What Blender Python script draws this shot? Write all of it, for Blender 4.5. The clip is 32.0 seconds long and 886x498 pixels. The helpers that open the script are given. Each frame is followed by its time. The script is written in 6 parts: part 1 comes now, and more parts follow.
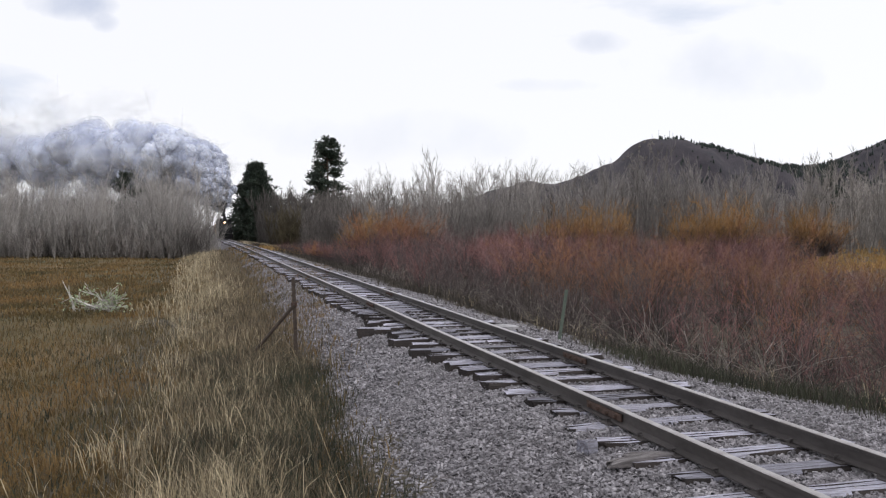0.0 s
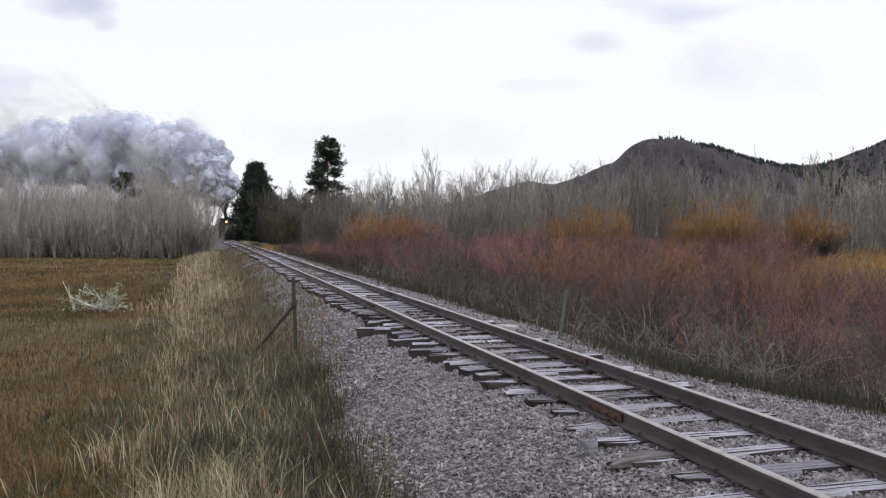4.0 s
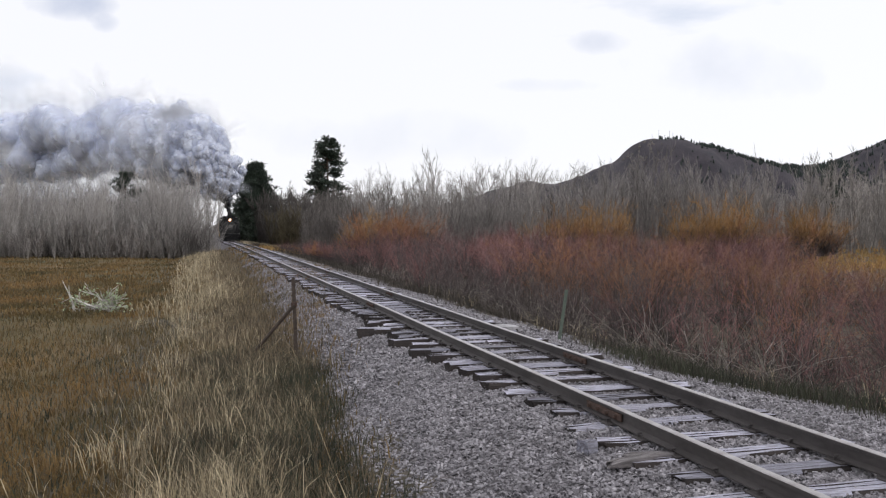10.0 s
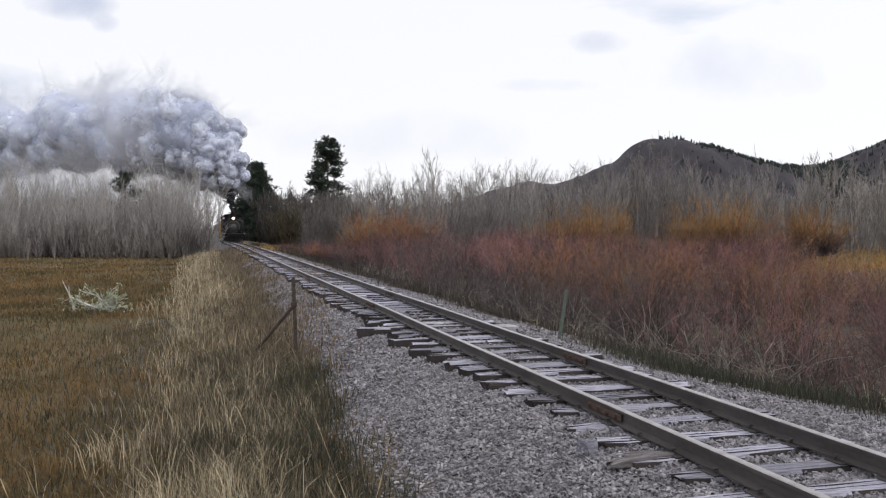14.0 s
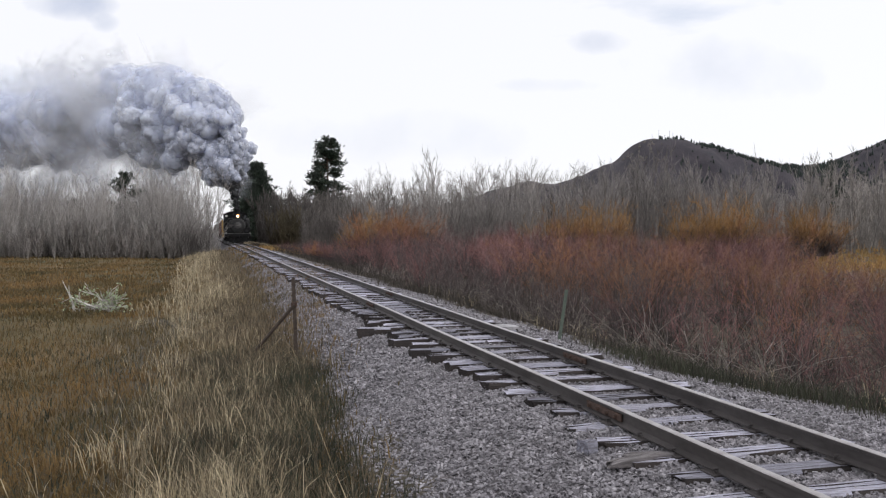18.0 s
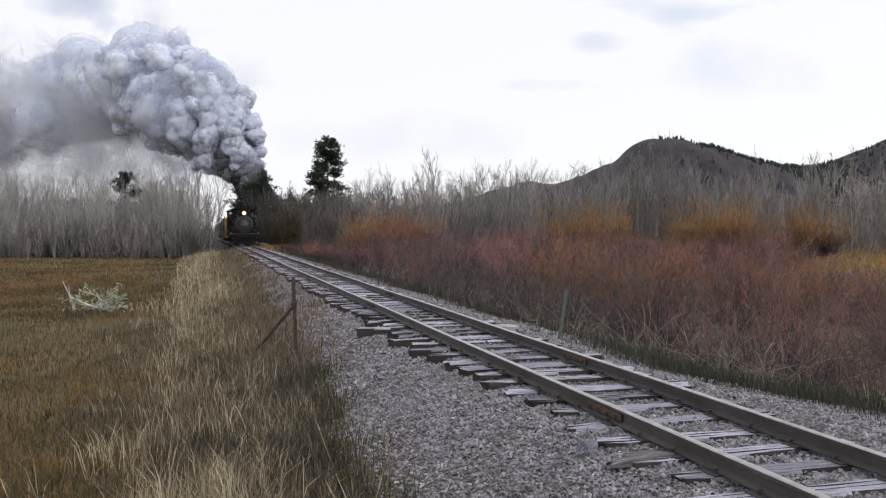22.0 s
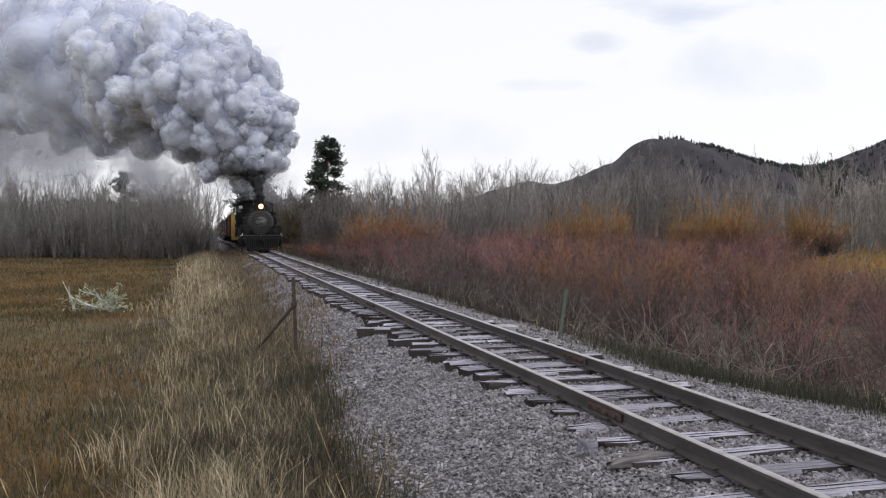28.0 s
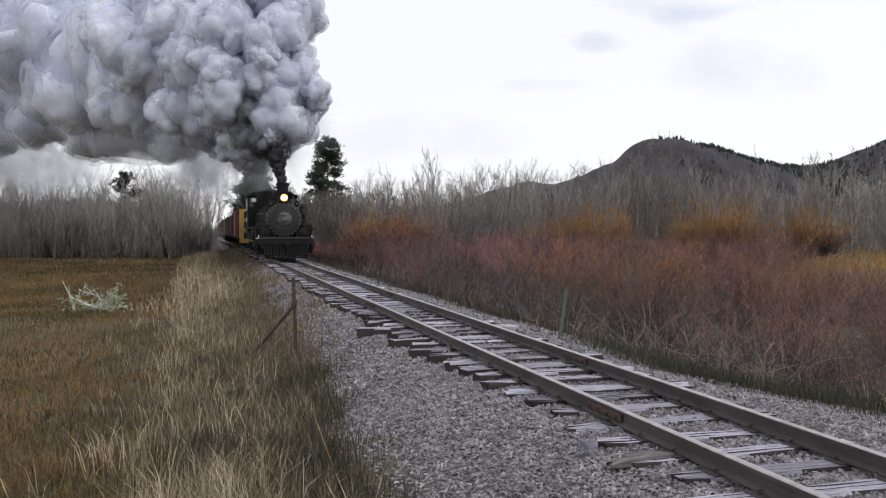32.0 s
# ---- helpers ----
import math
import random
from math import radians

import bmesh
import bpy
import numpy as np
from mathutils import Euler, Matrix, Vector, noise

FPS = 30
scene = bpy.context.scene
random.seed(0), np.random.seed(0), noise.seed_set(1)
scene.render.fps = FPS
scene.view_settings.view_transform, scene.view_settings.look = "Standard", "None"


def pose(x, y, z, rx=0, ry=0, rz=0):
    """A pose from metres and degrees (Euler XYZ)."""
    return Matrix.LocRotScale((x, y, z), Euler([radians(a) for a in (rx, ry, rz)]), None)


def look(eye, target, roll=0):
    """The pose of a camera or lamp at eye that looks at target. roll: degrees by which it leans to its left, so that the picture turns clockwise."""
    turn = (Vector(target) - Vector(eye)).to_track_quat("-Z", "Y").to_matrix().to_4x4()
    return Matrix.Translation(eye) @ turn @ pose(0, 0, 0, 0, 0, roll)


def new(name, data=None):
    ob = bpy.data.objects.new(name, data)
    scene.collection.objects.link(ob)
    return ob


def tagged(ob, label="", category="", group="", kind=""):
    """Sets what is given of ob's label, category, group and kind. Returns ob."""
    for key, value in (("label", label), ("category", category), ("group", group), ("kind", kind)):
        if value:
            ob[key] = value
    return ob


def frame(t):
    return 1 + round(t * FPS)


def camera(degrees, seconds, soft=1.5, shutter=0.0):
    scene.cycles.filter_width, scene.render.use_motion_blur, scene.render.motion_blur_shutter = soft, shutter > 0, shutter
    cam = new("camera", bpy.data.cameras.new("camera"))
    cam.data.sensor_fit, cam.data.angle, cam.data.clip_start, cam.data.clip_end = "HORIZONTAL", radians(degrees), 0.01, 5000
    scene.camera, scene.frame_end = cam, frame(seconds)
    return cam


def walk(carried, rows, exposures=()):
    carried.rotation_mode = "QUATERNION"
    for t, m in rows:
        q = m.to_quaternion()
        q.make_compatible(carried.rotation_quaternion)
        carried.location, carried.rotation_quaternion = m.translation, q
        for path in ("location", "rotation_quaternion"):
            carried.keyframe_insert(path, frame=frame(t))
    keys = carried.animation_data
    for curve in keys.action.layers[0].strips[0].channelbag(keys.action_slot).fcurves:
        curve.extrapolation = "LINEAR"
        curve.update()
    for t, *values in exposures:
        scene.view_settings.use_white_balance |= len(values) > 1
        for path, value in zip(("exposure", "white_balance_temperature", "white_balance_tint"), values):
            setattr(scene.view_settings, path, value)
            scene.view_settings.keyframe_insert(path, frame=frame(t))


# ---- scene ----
# ======== camera: stands still beside the track ========
cam = camera(55.82, 32.0, soft=1.2)
EYE_H = 1.445
PITCH = 1.394
walk(cam, [(0.0, pose(0, 0, EYE_H, 90 - PITCH, 0, 0)), (32.0, pose(0, 0, EYE_H, 90 - PITCH, 0, 0))])
scene.view_settings.exposure = 0.0
scene.cycles.transparent_max_bounces = 40

# ======== overcast sky and a weak, wide sun ========
world = bpy.data.worlds.new("overcast_sky")
scene.world = world
world.use_nodes = True


def sky_nodes(nt):
    nt.nodes.clear()
    N, L = nt.nodes.new, nt.links.new
    out = N("ShaderNodeOutputWorld")
    bg = N("ShaderNodeBackground")
    sky = N("ShaderNodeTexSky")
    sky.sky_type = "NISHITA"
    sky.sun_disc = False
    sky.sun_elevation, sky.sun_rotation = radians(38), radians(75)
    dim = N("ShaderNodeVectorMath")
    dim.operation = "SCALE"
    dim.inputs[3].default_value = 0.12
    L(sky.outputs[0], dim.inputs[0])
    tc = N("ShaderNodeTexCoord")
    mp = N("ShaderNodeMapping")
    mp.inputs["Scale"].default_value = (2.2, 2.2, 7.0)
    L(tc.outputs["Generated"], mp.inputs[0])
    n1 = N("ShaderNodeTexNoise")
    n1.inputs["Scale"].default_value, n1.inputs["Detail"].default_value = 1.6, 6
    L(mp.outputs[0], n1.inputs["Vector"])
    r1 = N("ShaderNodeValToRGB")
    e = r1.color_ramp.elements
    e[0].position, e[0].color = 0.26, (0.74, 0.79, 0.92, 1)
    e[1].position, e[1].color = 0.39, (1.03, 1.03, 1.08, 1)
    L(n1.outputs["Fac"], r1.inputs[0])
    mix = N("ShaderNodeMix")
    mix.data_type = "RGBA"
    mix.inputs[0].default_value = 0.9
    L(dim.outputs[0], mix.inputs[6])
    L(r1.outputs[0], mix.inputs[7])
    # a few small blue-grey clouds low in the sky ahead: direction, half width, half height, depth
    sep = N("ShaderNodeSeparateXYZ")
    L(tc.outputs["Generated"], sep.inputs[0])
    n2 = N("ShaderNodeTexNoise")
    n2.inputs["Scale"].default_value, n2.inputs["Detail"].default_value = 14, 5
    L(tc.outputs["Generated"], n2.inputs["Vector"])

    def calc(op, a, b):
        x = N("ShaderNodeMath")
        x.operation = op
        for src, socket in ((a, x.inputs[0]), (b, x.inputs[1])):
            if isinstance(src, float):
                socket.default_value = src
            else:
                L(src, socket)
        return x.outputs[0]
    ahead = calc("MAXIMUM", sep.outputs[1], 0.05)
    side, up = calc("DIVIDE", sep.outputs[0], ahead), calc("DIVIDE", sep.outputs[2], ahead)
    last = mix.outputs[2]
    for cx, cz, w, h, deep in ((-0.445, 0.268, 0.075, 0.026, 1.0), (-0.40, 0.245, 0.02, 0.012, 0.5), (0.186, 0.222, 0.05, 0.018, 0.55), (0.13, 0.17, 0.07, 0.012, 0.3), (0.33, 0.19, 0.14, 0.05, 0.3), (-0.06, 0.11, 0.22, 0.04, 0.22)):
        dx = calc("POWER", calc("DIVIDE", calc("SUBTRACT", side, cx), w), 2.0)
        dz = calc("POWER", calc("DIVIDE", calc("SUBTRACT", up, cz), h), 2.0)
        near = calc("SUBTRACT", calc("ADD", calc("MULTIPLY", n2.outputs["Fac"], 2.4), -0.5), calc("ADD", dx, dz))
        near = calc("MULTIPLY", calc("MINIMUM", calc("MAXIMUM", near, 0.0), 1.0), deep)
        shade = N("ShaderNodeMix")
        shade.data_type = "RGBA"
        L(near, shade.inputs[0])
        L(last, shade.inputs[6])
        shade.inputs[7].default_value = (0.56, 0.62, 0.78, 1)
        last = shade.outputs[2]
    L(last, bg.inputs[0])
    bg.inputs[1].default_value = 1.0
    L(bg.outputs[0], out.inputs[0])


sky_nodes(world.node_tree)
sun_data = bpy.data.lights.new("sun", "SUN")
sun_data.energy, sun_data.angle, sun_data.color = 0.7, radians(14), (1.0, 0.97, 0.93)
sun = new("sun", sun_data)
sun.matrix_world = look((60, -15, 50), (0, 20, 0))

# ======== plan: the track is a straight line through TRACK_X on y = 0, heading DIR ========
TRACK_X = 3.855
TURN = 16.06
DIR = Vector((-0.2767, 0.9609, 0))
NRM = Vector((0.9609, 0.2767, 0))
GAUGE = 0.97


def rail_z(u):
    """The rail head's height along the track: level, with a slight dip far off."""
    k = min(max((u - 60) / 100, 0), 1)
    return -0.42 * k * k * (3 - 2 * k)


def on_track(u, v=0.0, z=0.0):
    p = Vector((TRACK_X, 0, 0)) + DIR * u + NRM * v
    return Vector((p.x, p.y, z))


def smooth(a, b, x):
    k = np.clip((np.asarray(x, float) - a) / (b - a), 0, 1)
    return k * k * (3 - 2 * k)


def wave(x, y):
    """Smooth unevenness of the ground, about -1 to 1."""
    return (np.sin(x * 0.31 + 1.3 * np.sin(y * 0.17)) + np.sin(y * 0.27 + 2.1 + 1.1 * np.sin(x * 0.21)) + 0.6 * np.sin(x * 0.83 + y * 0.71)) / 2.6


def uv_of(x, y):
    x, y = np.asarray(x, float), np.asarray(y, float)
    return (x - TRACK_X) * DIR.x + y * DIR.y, (x - TRACK_X) * NRM.x + y * NRM.y


def left_edge(u):
    """Width of the gravel on the meadow's side."""
    return 1.8 + 0.35 * (1 - smooth(14, 40, u)) + 0.38 * (1 - smooth(3, 12, u)) + 0.12 * np.sin(u * 0.9) + 0.07 * np.sin(u * 2.3)


def right_edge(u):
    return 2.15 + 0.5 * (1 - smooth(5, 11, u)) + 0.12 * np.sin(u * 0.8 + 2) + 0.06 * np.sin(u * 2.7)


def ground_z(x, y):
    u, v = uv_of(x, y)
    k = smooth(60, 160, u)
    crown = -0.163 - 0.025 * smooth(7, 10, u) - 0.42 * k - (0.02 + 0.045 * smooth(7.5, 11, u)) * smooth(0.55, 0.95, np.abs(v)) * np.where(v < 0, 1, 0.5)
    le, re = left_edge(u), right_edge(u)
    left = crown - 0.34 * smooth(1.0, 1.1 + (le - 1.1) * 1.25, -v) - 0.42 * smooth(le, le + 4.5, -v)
    right = crown - 0.2 * smooth(1.1, re + 0.1, v) - 0.62 * smooth(re, re + 2.2, v)
    z = np.where(v < 0, left, right)
    far = smooth(3, 9, np.abs(v))
    return z + far * 0.09 * wave(x, y) + (1 - far) * 0.012 * wave(np.asarray(x) * 6, np.asarray(y) * 6)


# ======== mesh helpers ========
class Shape:
    """Collects vertices and faces of one part."""

    def __init__(self):
        self.v, self.f = [], []

    def add(self, verts, faces):
        o = len(self.v)
        self.v.extend(tuple(p) for p in verts)
        self.f.extend(tuple(i + o for i in f) for f in faces)
        return self

    def box(self, c, s, b=0.0, m=None):
        """A box about c with chamfered edges b, turned by m."""
        hx, hy, hz = s[0] / 2, s[1] / 2, s[2] / 2
        b = min(b, hx * 0.9, hy * 0.9, hz * 0.9)
        vs = []
        if b <= 0:
            for sx in (-1, 1):
                for sy in (-1, 1):
                    for sz in (-1, 1):
                        vs.append(Vector((sx * hx, sy * hy, sz * hz)))
            fs = [(0, 1, 3, 2), (4, 6, 7, 5), (0, 4, 5, 1), (2, 3, 7, 6), (0, 2, 6, 4), (1, 5, 7, 3)]
        else:
            idx = {}
            for sx in (-1, 1):
                for sy in (-1, 1):
                    for sz in (-1, 1):
                        for a in range(3):
                            p = [sx * (hx - b), sy * (hy - b), sz * (hz - b)]
                            p[a] = (sx, sy, sz)[a] * (hx, hy, hz)[a]
                            idx[sx, sy, sz, a] = len(vs)
                            vs.append(Vector(p))
            fs = []
            for a in range(3):
                o1, o2 = (a + 1) % 3, (a + 2) % 3
                for s_ in (-1, 1):
                    q = []
                    for k1, k2 in ((-1, -1), (1, -1), (1, 1), (-1, 1)):
                        key = [0, 0, 0]
                        key[a], key[o1], key[o2] = s_, k1, k2
                        q.append(idx[(*key, a)])
                    fs.append(tuple(q if s_ > 0 else q[::-1]))
                for k1 in (-1, 1):
                    for k2 in (-1, 1):
                        ka, kb = [0, 0, 0], [0, 0, 0]
                        ka[a], ka[o1], ka[o2] = -1, k1, k2
                        kb[a], kb[o1], kb[o2] = 1, k1, k2
                        q = [idx[(*ka, o1)], idx[(*kb, o1)], idx[(*kb, o2)], idx[(*ka, o2)]]
                        fs.append(tuple(q if k1 * k2 < 0 else q[::-1]))
            for sx in (-1, 1):
                for sy in (-1, 1):
                    for sz in (-1, 1):
                        t = (idx[sx, sy, sz, 0], idx[sx, sy, sz, 1], idx[sx, sy, sz, 2])
                        fs.append(t if sx * sy * sz > 0 else t[::-1])
        m = m or Matrix()
        return self.add([m @ p + Vector(c) for p in vs], fs)

    def rod(self, p0, p1, r0, r1=None, n=12, caps=True):
        """A straight round rod or cone."""
        p0, p1 = Vector(p0), Vector(p1)
        r1 = r0 if r1 is None else r1
        q = (p1 - p0).to_track_quat("Z", "Y")
        ring = [q @ Vector((math.cos(2 * math.pi * i / n), math.sin(2 * math.pi * i / n), 0)) for i in range(n)]
        vs = [p0 + d * r0 for d in ring] + [p1 + d * r1 for d in ring]
        fs = [(i, (i + 1) % n, n + (i + 1) % n, n + i) for i in range(n)]
        if caps:
            fs += [tuple(range(n - 1, -1, -1)), tuple(range(n, 2 * n))]
        return self.add(vs, fs)

    def bent(self, pts, r, n=8):
        """A round bar through points."""
        for a, b in zip(pts[:-1], pts[1:]):
            self.rod(a, b, r, r, n)
        return self

    def lathe(self, prof, c, axis="Y", n=40, close=True):
        """Turns a profile of (radius, along) about an axis through c."""
        c = Vector(c)
        vs, fs = [], []
        for r, a in prof:
            for i in range(n):
                x, y = r * math.cos(2 * math.pi * i / n), r * math.sin(2 * math.pi * i / n)
                p = {"Y": (x, a, y), "Z": (x, y, a), "X": (a, x, y)}[axis]
                vs.append(c + Vector(p))
        for k in range(len(prof) - 1):
            for i in range(n):
                j = (i + 1) % n
                f = (k * n + i, k * n + j, (k + 1) * n + j, (k + 1) * n + i)
                fs.append(f)
        if close:
            fs.append(tuple(range(n)))
            fs.append(tuple((len(prof) - 1) * n + i for i in range(n)))
        return self.add(vs, fs)

    def prism(self, outline, y0, y1, axis="Y"):
        """An outline of (x, z) drawn out along an axis."""
        n = len(outline)
        vs = []
        for a in (y0, y1):
            for x, z in outline:
                vs.append((x, a, z) if axis == "Y" else (a, x, z))
        fs = [(i, (i + 1) % n, n + (i + 1) % n, n + i) for i in range(n)] + [tuple(range(n - 1, -1, -1)), tuple(range(n, 2 * n))]
        return self.add(vs, fs)

    def mesh(self, name, material, angle=35):
        me = bpy.data.meshes.new(name)
        me.from_pydata([tuple(p) for p in self.v], [], self.f)
        bm = bmesh.new()
        bm.from_mesh(me)
        bmesh.ops.recalc_face_normals(bm, faces=bm.faces)
        bm.to_mesh(me)
        bm.free()
        me.polygons.foreach_set("use_smooth", [True] * len(me.polygons))
        me.set_sharp_from_angle(angle=radians(angle))
        if material:
            me.materials.append(material)
        return me


def part(name, shape, material, parent, label="", angle=35):
    ob = new(name, shape.mesh(name, material, angle) if isinstance(shape, Shape) else shape)
    ob.parent = parent
    if label:
        tagged(ob, label)
    return ob


def thing(name, label, category, group="", kind=""):
    ob = new(name)
    ob.empty_display_size = 0.2
    return tagged(ob, label, category, group, kind)


def tri_mesh(name, V, T, material, smooth_shade=False):
    """A mesh from arrays of vertices and triangles."""
    V, T = np.asarray(V, np.float32), np.asarray(T, np.int32)
    me = bpy.data.meshes.new(name)
    me.vertices.add(len(V))
    me.vertices.foreach_set("co", V.ravel())
    me.loops.add(T.size)
    me.loops.foreach_set("vertex_index", T.ravel())
    me.polygons.add(len(T))
    me.polygons.foreach_set("loop_start", np.arange(0, T.size, 3, dtype=np.int32))
    me.polygons.foreach_set("use_smooth", np.full(len(T), smooth_shade))
    me.update(calc_edges=True)
    me.materials.append(material)
    return me


def sticks(P0, P1, R0, R1, sides=3):
    """Tapered sticks, many at once: vertices and triangles."""
    P0, P1 = np.asarray(P0, float), np.asarray(P1, float)
    R0, R1 = np.asarray(R0, float), np.asarray(R1, float)
    d = P1 - P0
    d /= np.maximum(np.linalg.norm(d, axis=1, keepdims=True), 1e-6)
    ref = np.where(np.abs(d[:, 2:3]) > 0.9, np.array([[1.0, 0, 0]]), np.array([[0, 0, 1.0]]))
    a = np.cross(d, ref)
    a /= np.maximum(np.linalg.norm(a, axis=1, keepdims=True), 1e-6)
    b = np.cross(d, a)
    n = len(P0)
    V = np.zeros((n, 2 * sides, 3))
    for i in range(sides):
        w = 2 * math.pi * i / sides
        o = math.cos(w) * a + math.sin(w) * b
        V[:, i] = P0 + o * R0[:, None]
        V[:, sides + i] = P1 + o * R1[:, None]
    f = []
    for i in range(sides):
        j = (i + 1) % sides
        f += [(i, j, sides + j), (i, sides + j, sides + i)]
    T = (np.arange(n)[:, None, None] * 2 * sides + np.array(f)[None]).reshape(-1, 3)
    return V.reshape(-1, 3), T


def spikes(P0, P1, R):
    """Pointed twigs, many at once."""
    V, T = sticks(P0, P1, R, np.zeros(len(P0)))
    n = len(P0)
    V = V.reshape(n, 6, 3)[:, :4]
    T = (np.arange(n)[:, None, None] * 4 + np.array([(0, 1, 3), (1, 2, 3), (2, 0, 3)])[None]).reshape(-1, 3)
    return V.reshape(-1, 3), T


def blades(P, H, W, lean, bow, rng):
    """Grass blades: a tapering bent strip each. P bases, H heights, W widths, lean sideways lengths, bow droop."""
    n = len(P)
    a = rng.uniform(0, 2 * math.pi, n)
    side = np.c_[np.cos(a), np.sin(a), np.zeros(n)]
    b = rng.uniform(0, 2 * math.pi, n)
    to = np.c_[np.cos(b), np.sin(b), np.zeros(n)]
    V = np.zeros((n, 5, 3))
    for k, (s, w) in enumerate(((0.0, 1.0), (0.6, 0.75), (1.0, 0.0))):
        c = P + to * (lean * s * s)[:, None]
        c[:, 2] += H * s - bow * s ** 3
        if k < 2:
            V[:, 2 * k] = c - side * (W * w / 2)[:, None]
            V[:, 2 * k + 1] = c + side * (W * w / 2)[:, None]
        else:
            V[:, 4] = c
    f = np.array([(0, 1, 3), (0, 3, 2), (2, 3, 4)])
    T = (np.arange(n)[:, None, None] * 5 + f[None]).reshape(-1, 3)
    return V.reshape(-1, 3), T


def joined(pieces):
    V, T, o = [], [], 0
    for v, t in pieces:
        V.append(v)
        T.append(t + o)
        o += len(v)
    return np.concatenate(V), np.concatenate(T)


# ======== materials ========
def mat(name, col, col2=None, rough=0.7, metal=0.0, scale=6.0, bump=0.15, dist=0.01, island=0.0, obj=0.0, fine=8.0, stretch=(1, 1, 1), spec=0.5, translucent=0.0):
    """A two-tone surface: coarse noise between two colours, fine grain on top, relief, and changes from piece to piece."""
    m = bpy.data.materials.new(name)
    m.use_nodes = True
    nt = m.node_tree
    N, L = nt.nodes.new, nt.links.new
    bs = nt.nodes["Principled BSDF"]
    bs.inputs["Roughness"].default_value, bs.inputs["Metallic"].default_value = rough, metal
    bs.inputs["Specular IOR Level"].default_value = spec
    tc = N("ShaderNodeTexCoord")
    mp = N("ShaderNodeMapping")
    mp.inputs["Scale"].default_value = stretch
    L(tc.outputs["Object"], mp.inputs[0])
    n1, n2 = N("ShaderNodeTexNoise"), N("ShaderNodeTexNoise")
    n1.inputs["Scale"].default_value, n1.inputs["Detail"].default_value = scale, 5
    n2.inputs["Scale"].default_value, n2.inputs["Detail"].default_value = scale * fine, 4
    L(mp.outputs[0], n1.inputs["Vector"])
    L(mp.outputs[0], n2.inputs["Vector"])
    col2 = col2 or tuple(c * 0.6 for c in col)
    ramp = N("ShaderNodeValToRGB")
    ramp.color_ramp.elements[0].position, ramp.color_ramp.elements[0].color = 0.32, (*col2, 1)
    ramp.color_ramp.elements[1].position, ramp.color_ramp.elements[1].color = 0.68, (*col, 1)
    L(n1.outputs["Fac"], ramp.inputs[0])
    val = N("ShaderNodeMapRange")
    val.inputs[3].default_value, val.inputs[4].default_value = 0.75, 1.25
    L(n2.outputs["Fac"], val.inputs[0])
    hsv = N("ShaderNodeHueSaturation")
    L(ramp.outputs[0], hsv.inputs["Color"])
    last = val.outputs[0]
    for amount, node, socket in ((island, "ShaderNodeNewGeometry", "Random Per Island"), (obj, "ShaderNodeObjectInfo", "Random")):
        if amount:
            g, r, mul = N(node), N("ShaderNodeMapRange"), N("ShaderNodeMath")
            r.inputs[3].default_value, r.inputs[4].default_value = 1 - amount, 1 + amount
            L(g.outputs[socket], r.inputs[0])
            mul.operation = "MULTIPLY"
            L(last, mul.inputs[0])
            L(r.outputs[0], mul.inputs[1])
            last = mul.outputs[0]
    L(last, hsv.inputs["Value"])
    L(hsv.outputs[0], bs.inputs["Base Color"])
    if bump:
        bp = N("ShaderNodeBump")
        bp.inputs["Strength"].default_value, bp.inputs["Distance"].default_value = bump, dist
        L(n2.outputs["Fac"], bp.inputs["Height"])
        L(bp.outputs[0], bs.inputs["Normal"])
    if translucent:
        tr, mx = N("ShaderNodeBsdfTranslucent"), N("ShaderNodeMixShader")
        L(hsv.outputs[0], tr.inputs[0])
        mx.inputs[0].default_value = translucent
        L(bs.outputs[0], mx.inputs[1])
        L(tr.outputs[0], mx.inputs[2])
        L(mx.outputs[0], nt.nodes["Material Output"].inputs[0])
    return m


def glow(name, col, strength):
    m = bpy.data.materials.new(name)
    m.use_nodes = True
    bs = m.node_tree.nodes["Principled BSDF"]
    bs.inputs["Base Color"].default_value = (*col, 1)
    bs.inputs["Emission Color"].default_value = (*col, 1)
    bs.inputs["Emission Strength"].default_value = strength
    return m


M = {}
M["stone"] = mat("ballast_stone", (0.35, 0.333, 0.35), (0.15, 0.14, 0.15), 0.85, scale=9, island=0.42, bump=0.2)
M["rail"] = mat("rail_steel", (0.092, 0.082, 0.08), (0.05, 0.043, 0.042), 0.62, 0.3, scale=5, bump=0.1, stretch=(1, 0.3, 1))
M["railhead"] = mat("worn_rail_head", (0.46, 0.44, 0.43), (0.32, 0.29, 0.28), 0.36, 0.75, scale=8, bump=0.03)
M["rust"] = mat("rust", (0.10, 0.06, 0.045), (0.055, 0.036, 0.03), 0.9, scale=14, bump=0.3)
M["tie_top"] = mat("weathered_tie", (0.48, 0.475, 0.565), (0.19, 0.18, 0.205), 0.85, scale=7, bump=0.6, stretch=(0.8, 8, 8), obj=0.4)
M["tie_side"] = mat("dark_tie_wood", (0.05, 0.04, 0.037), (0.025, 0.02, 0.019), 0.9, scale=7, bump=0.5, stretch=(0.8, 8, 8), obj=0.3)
M["straw"] = mat("straw_grass", (0.62, 0.525, 0.36), (0.23, 0.18, 0.11), 0.8, scale=5, bump=0, island=0.55, translucent=0.25)
M["dead"] = mat("dead_weeds", (0.23, 0.18, 0.115), (0.105, 0.085, 0.058), 0.85, scale=2, bump=0, island=0.5, translucent=0.15)
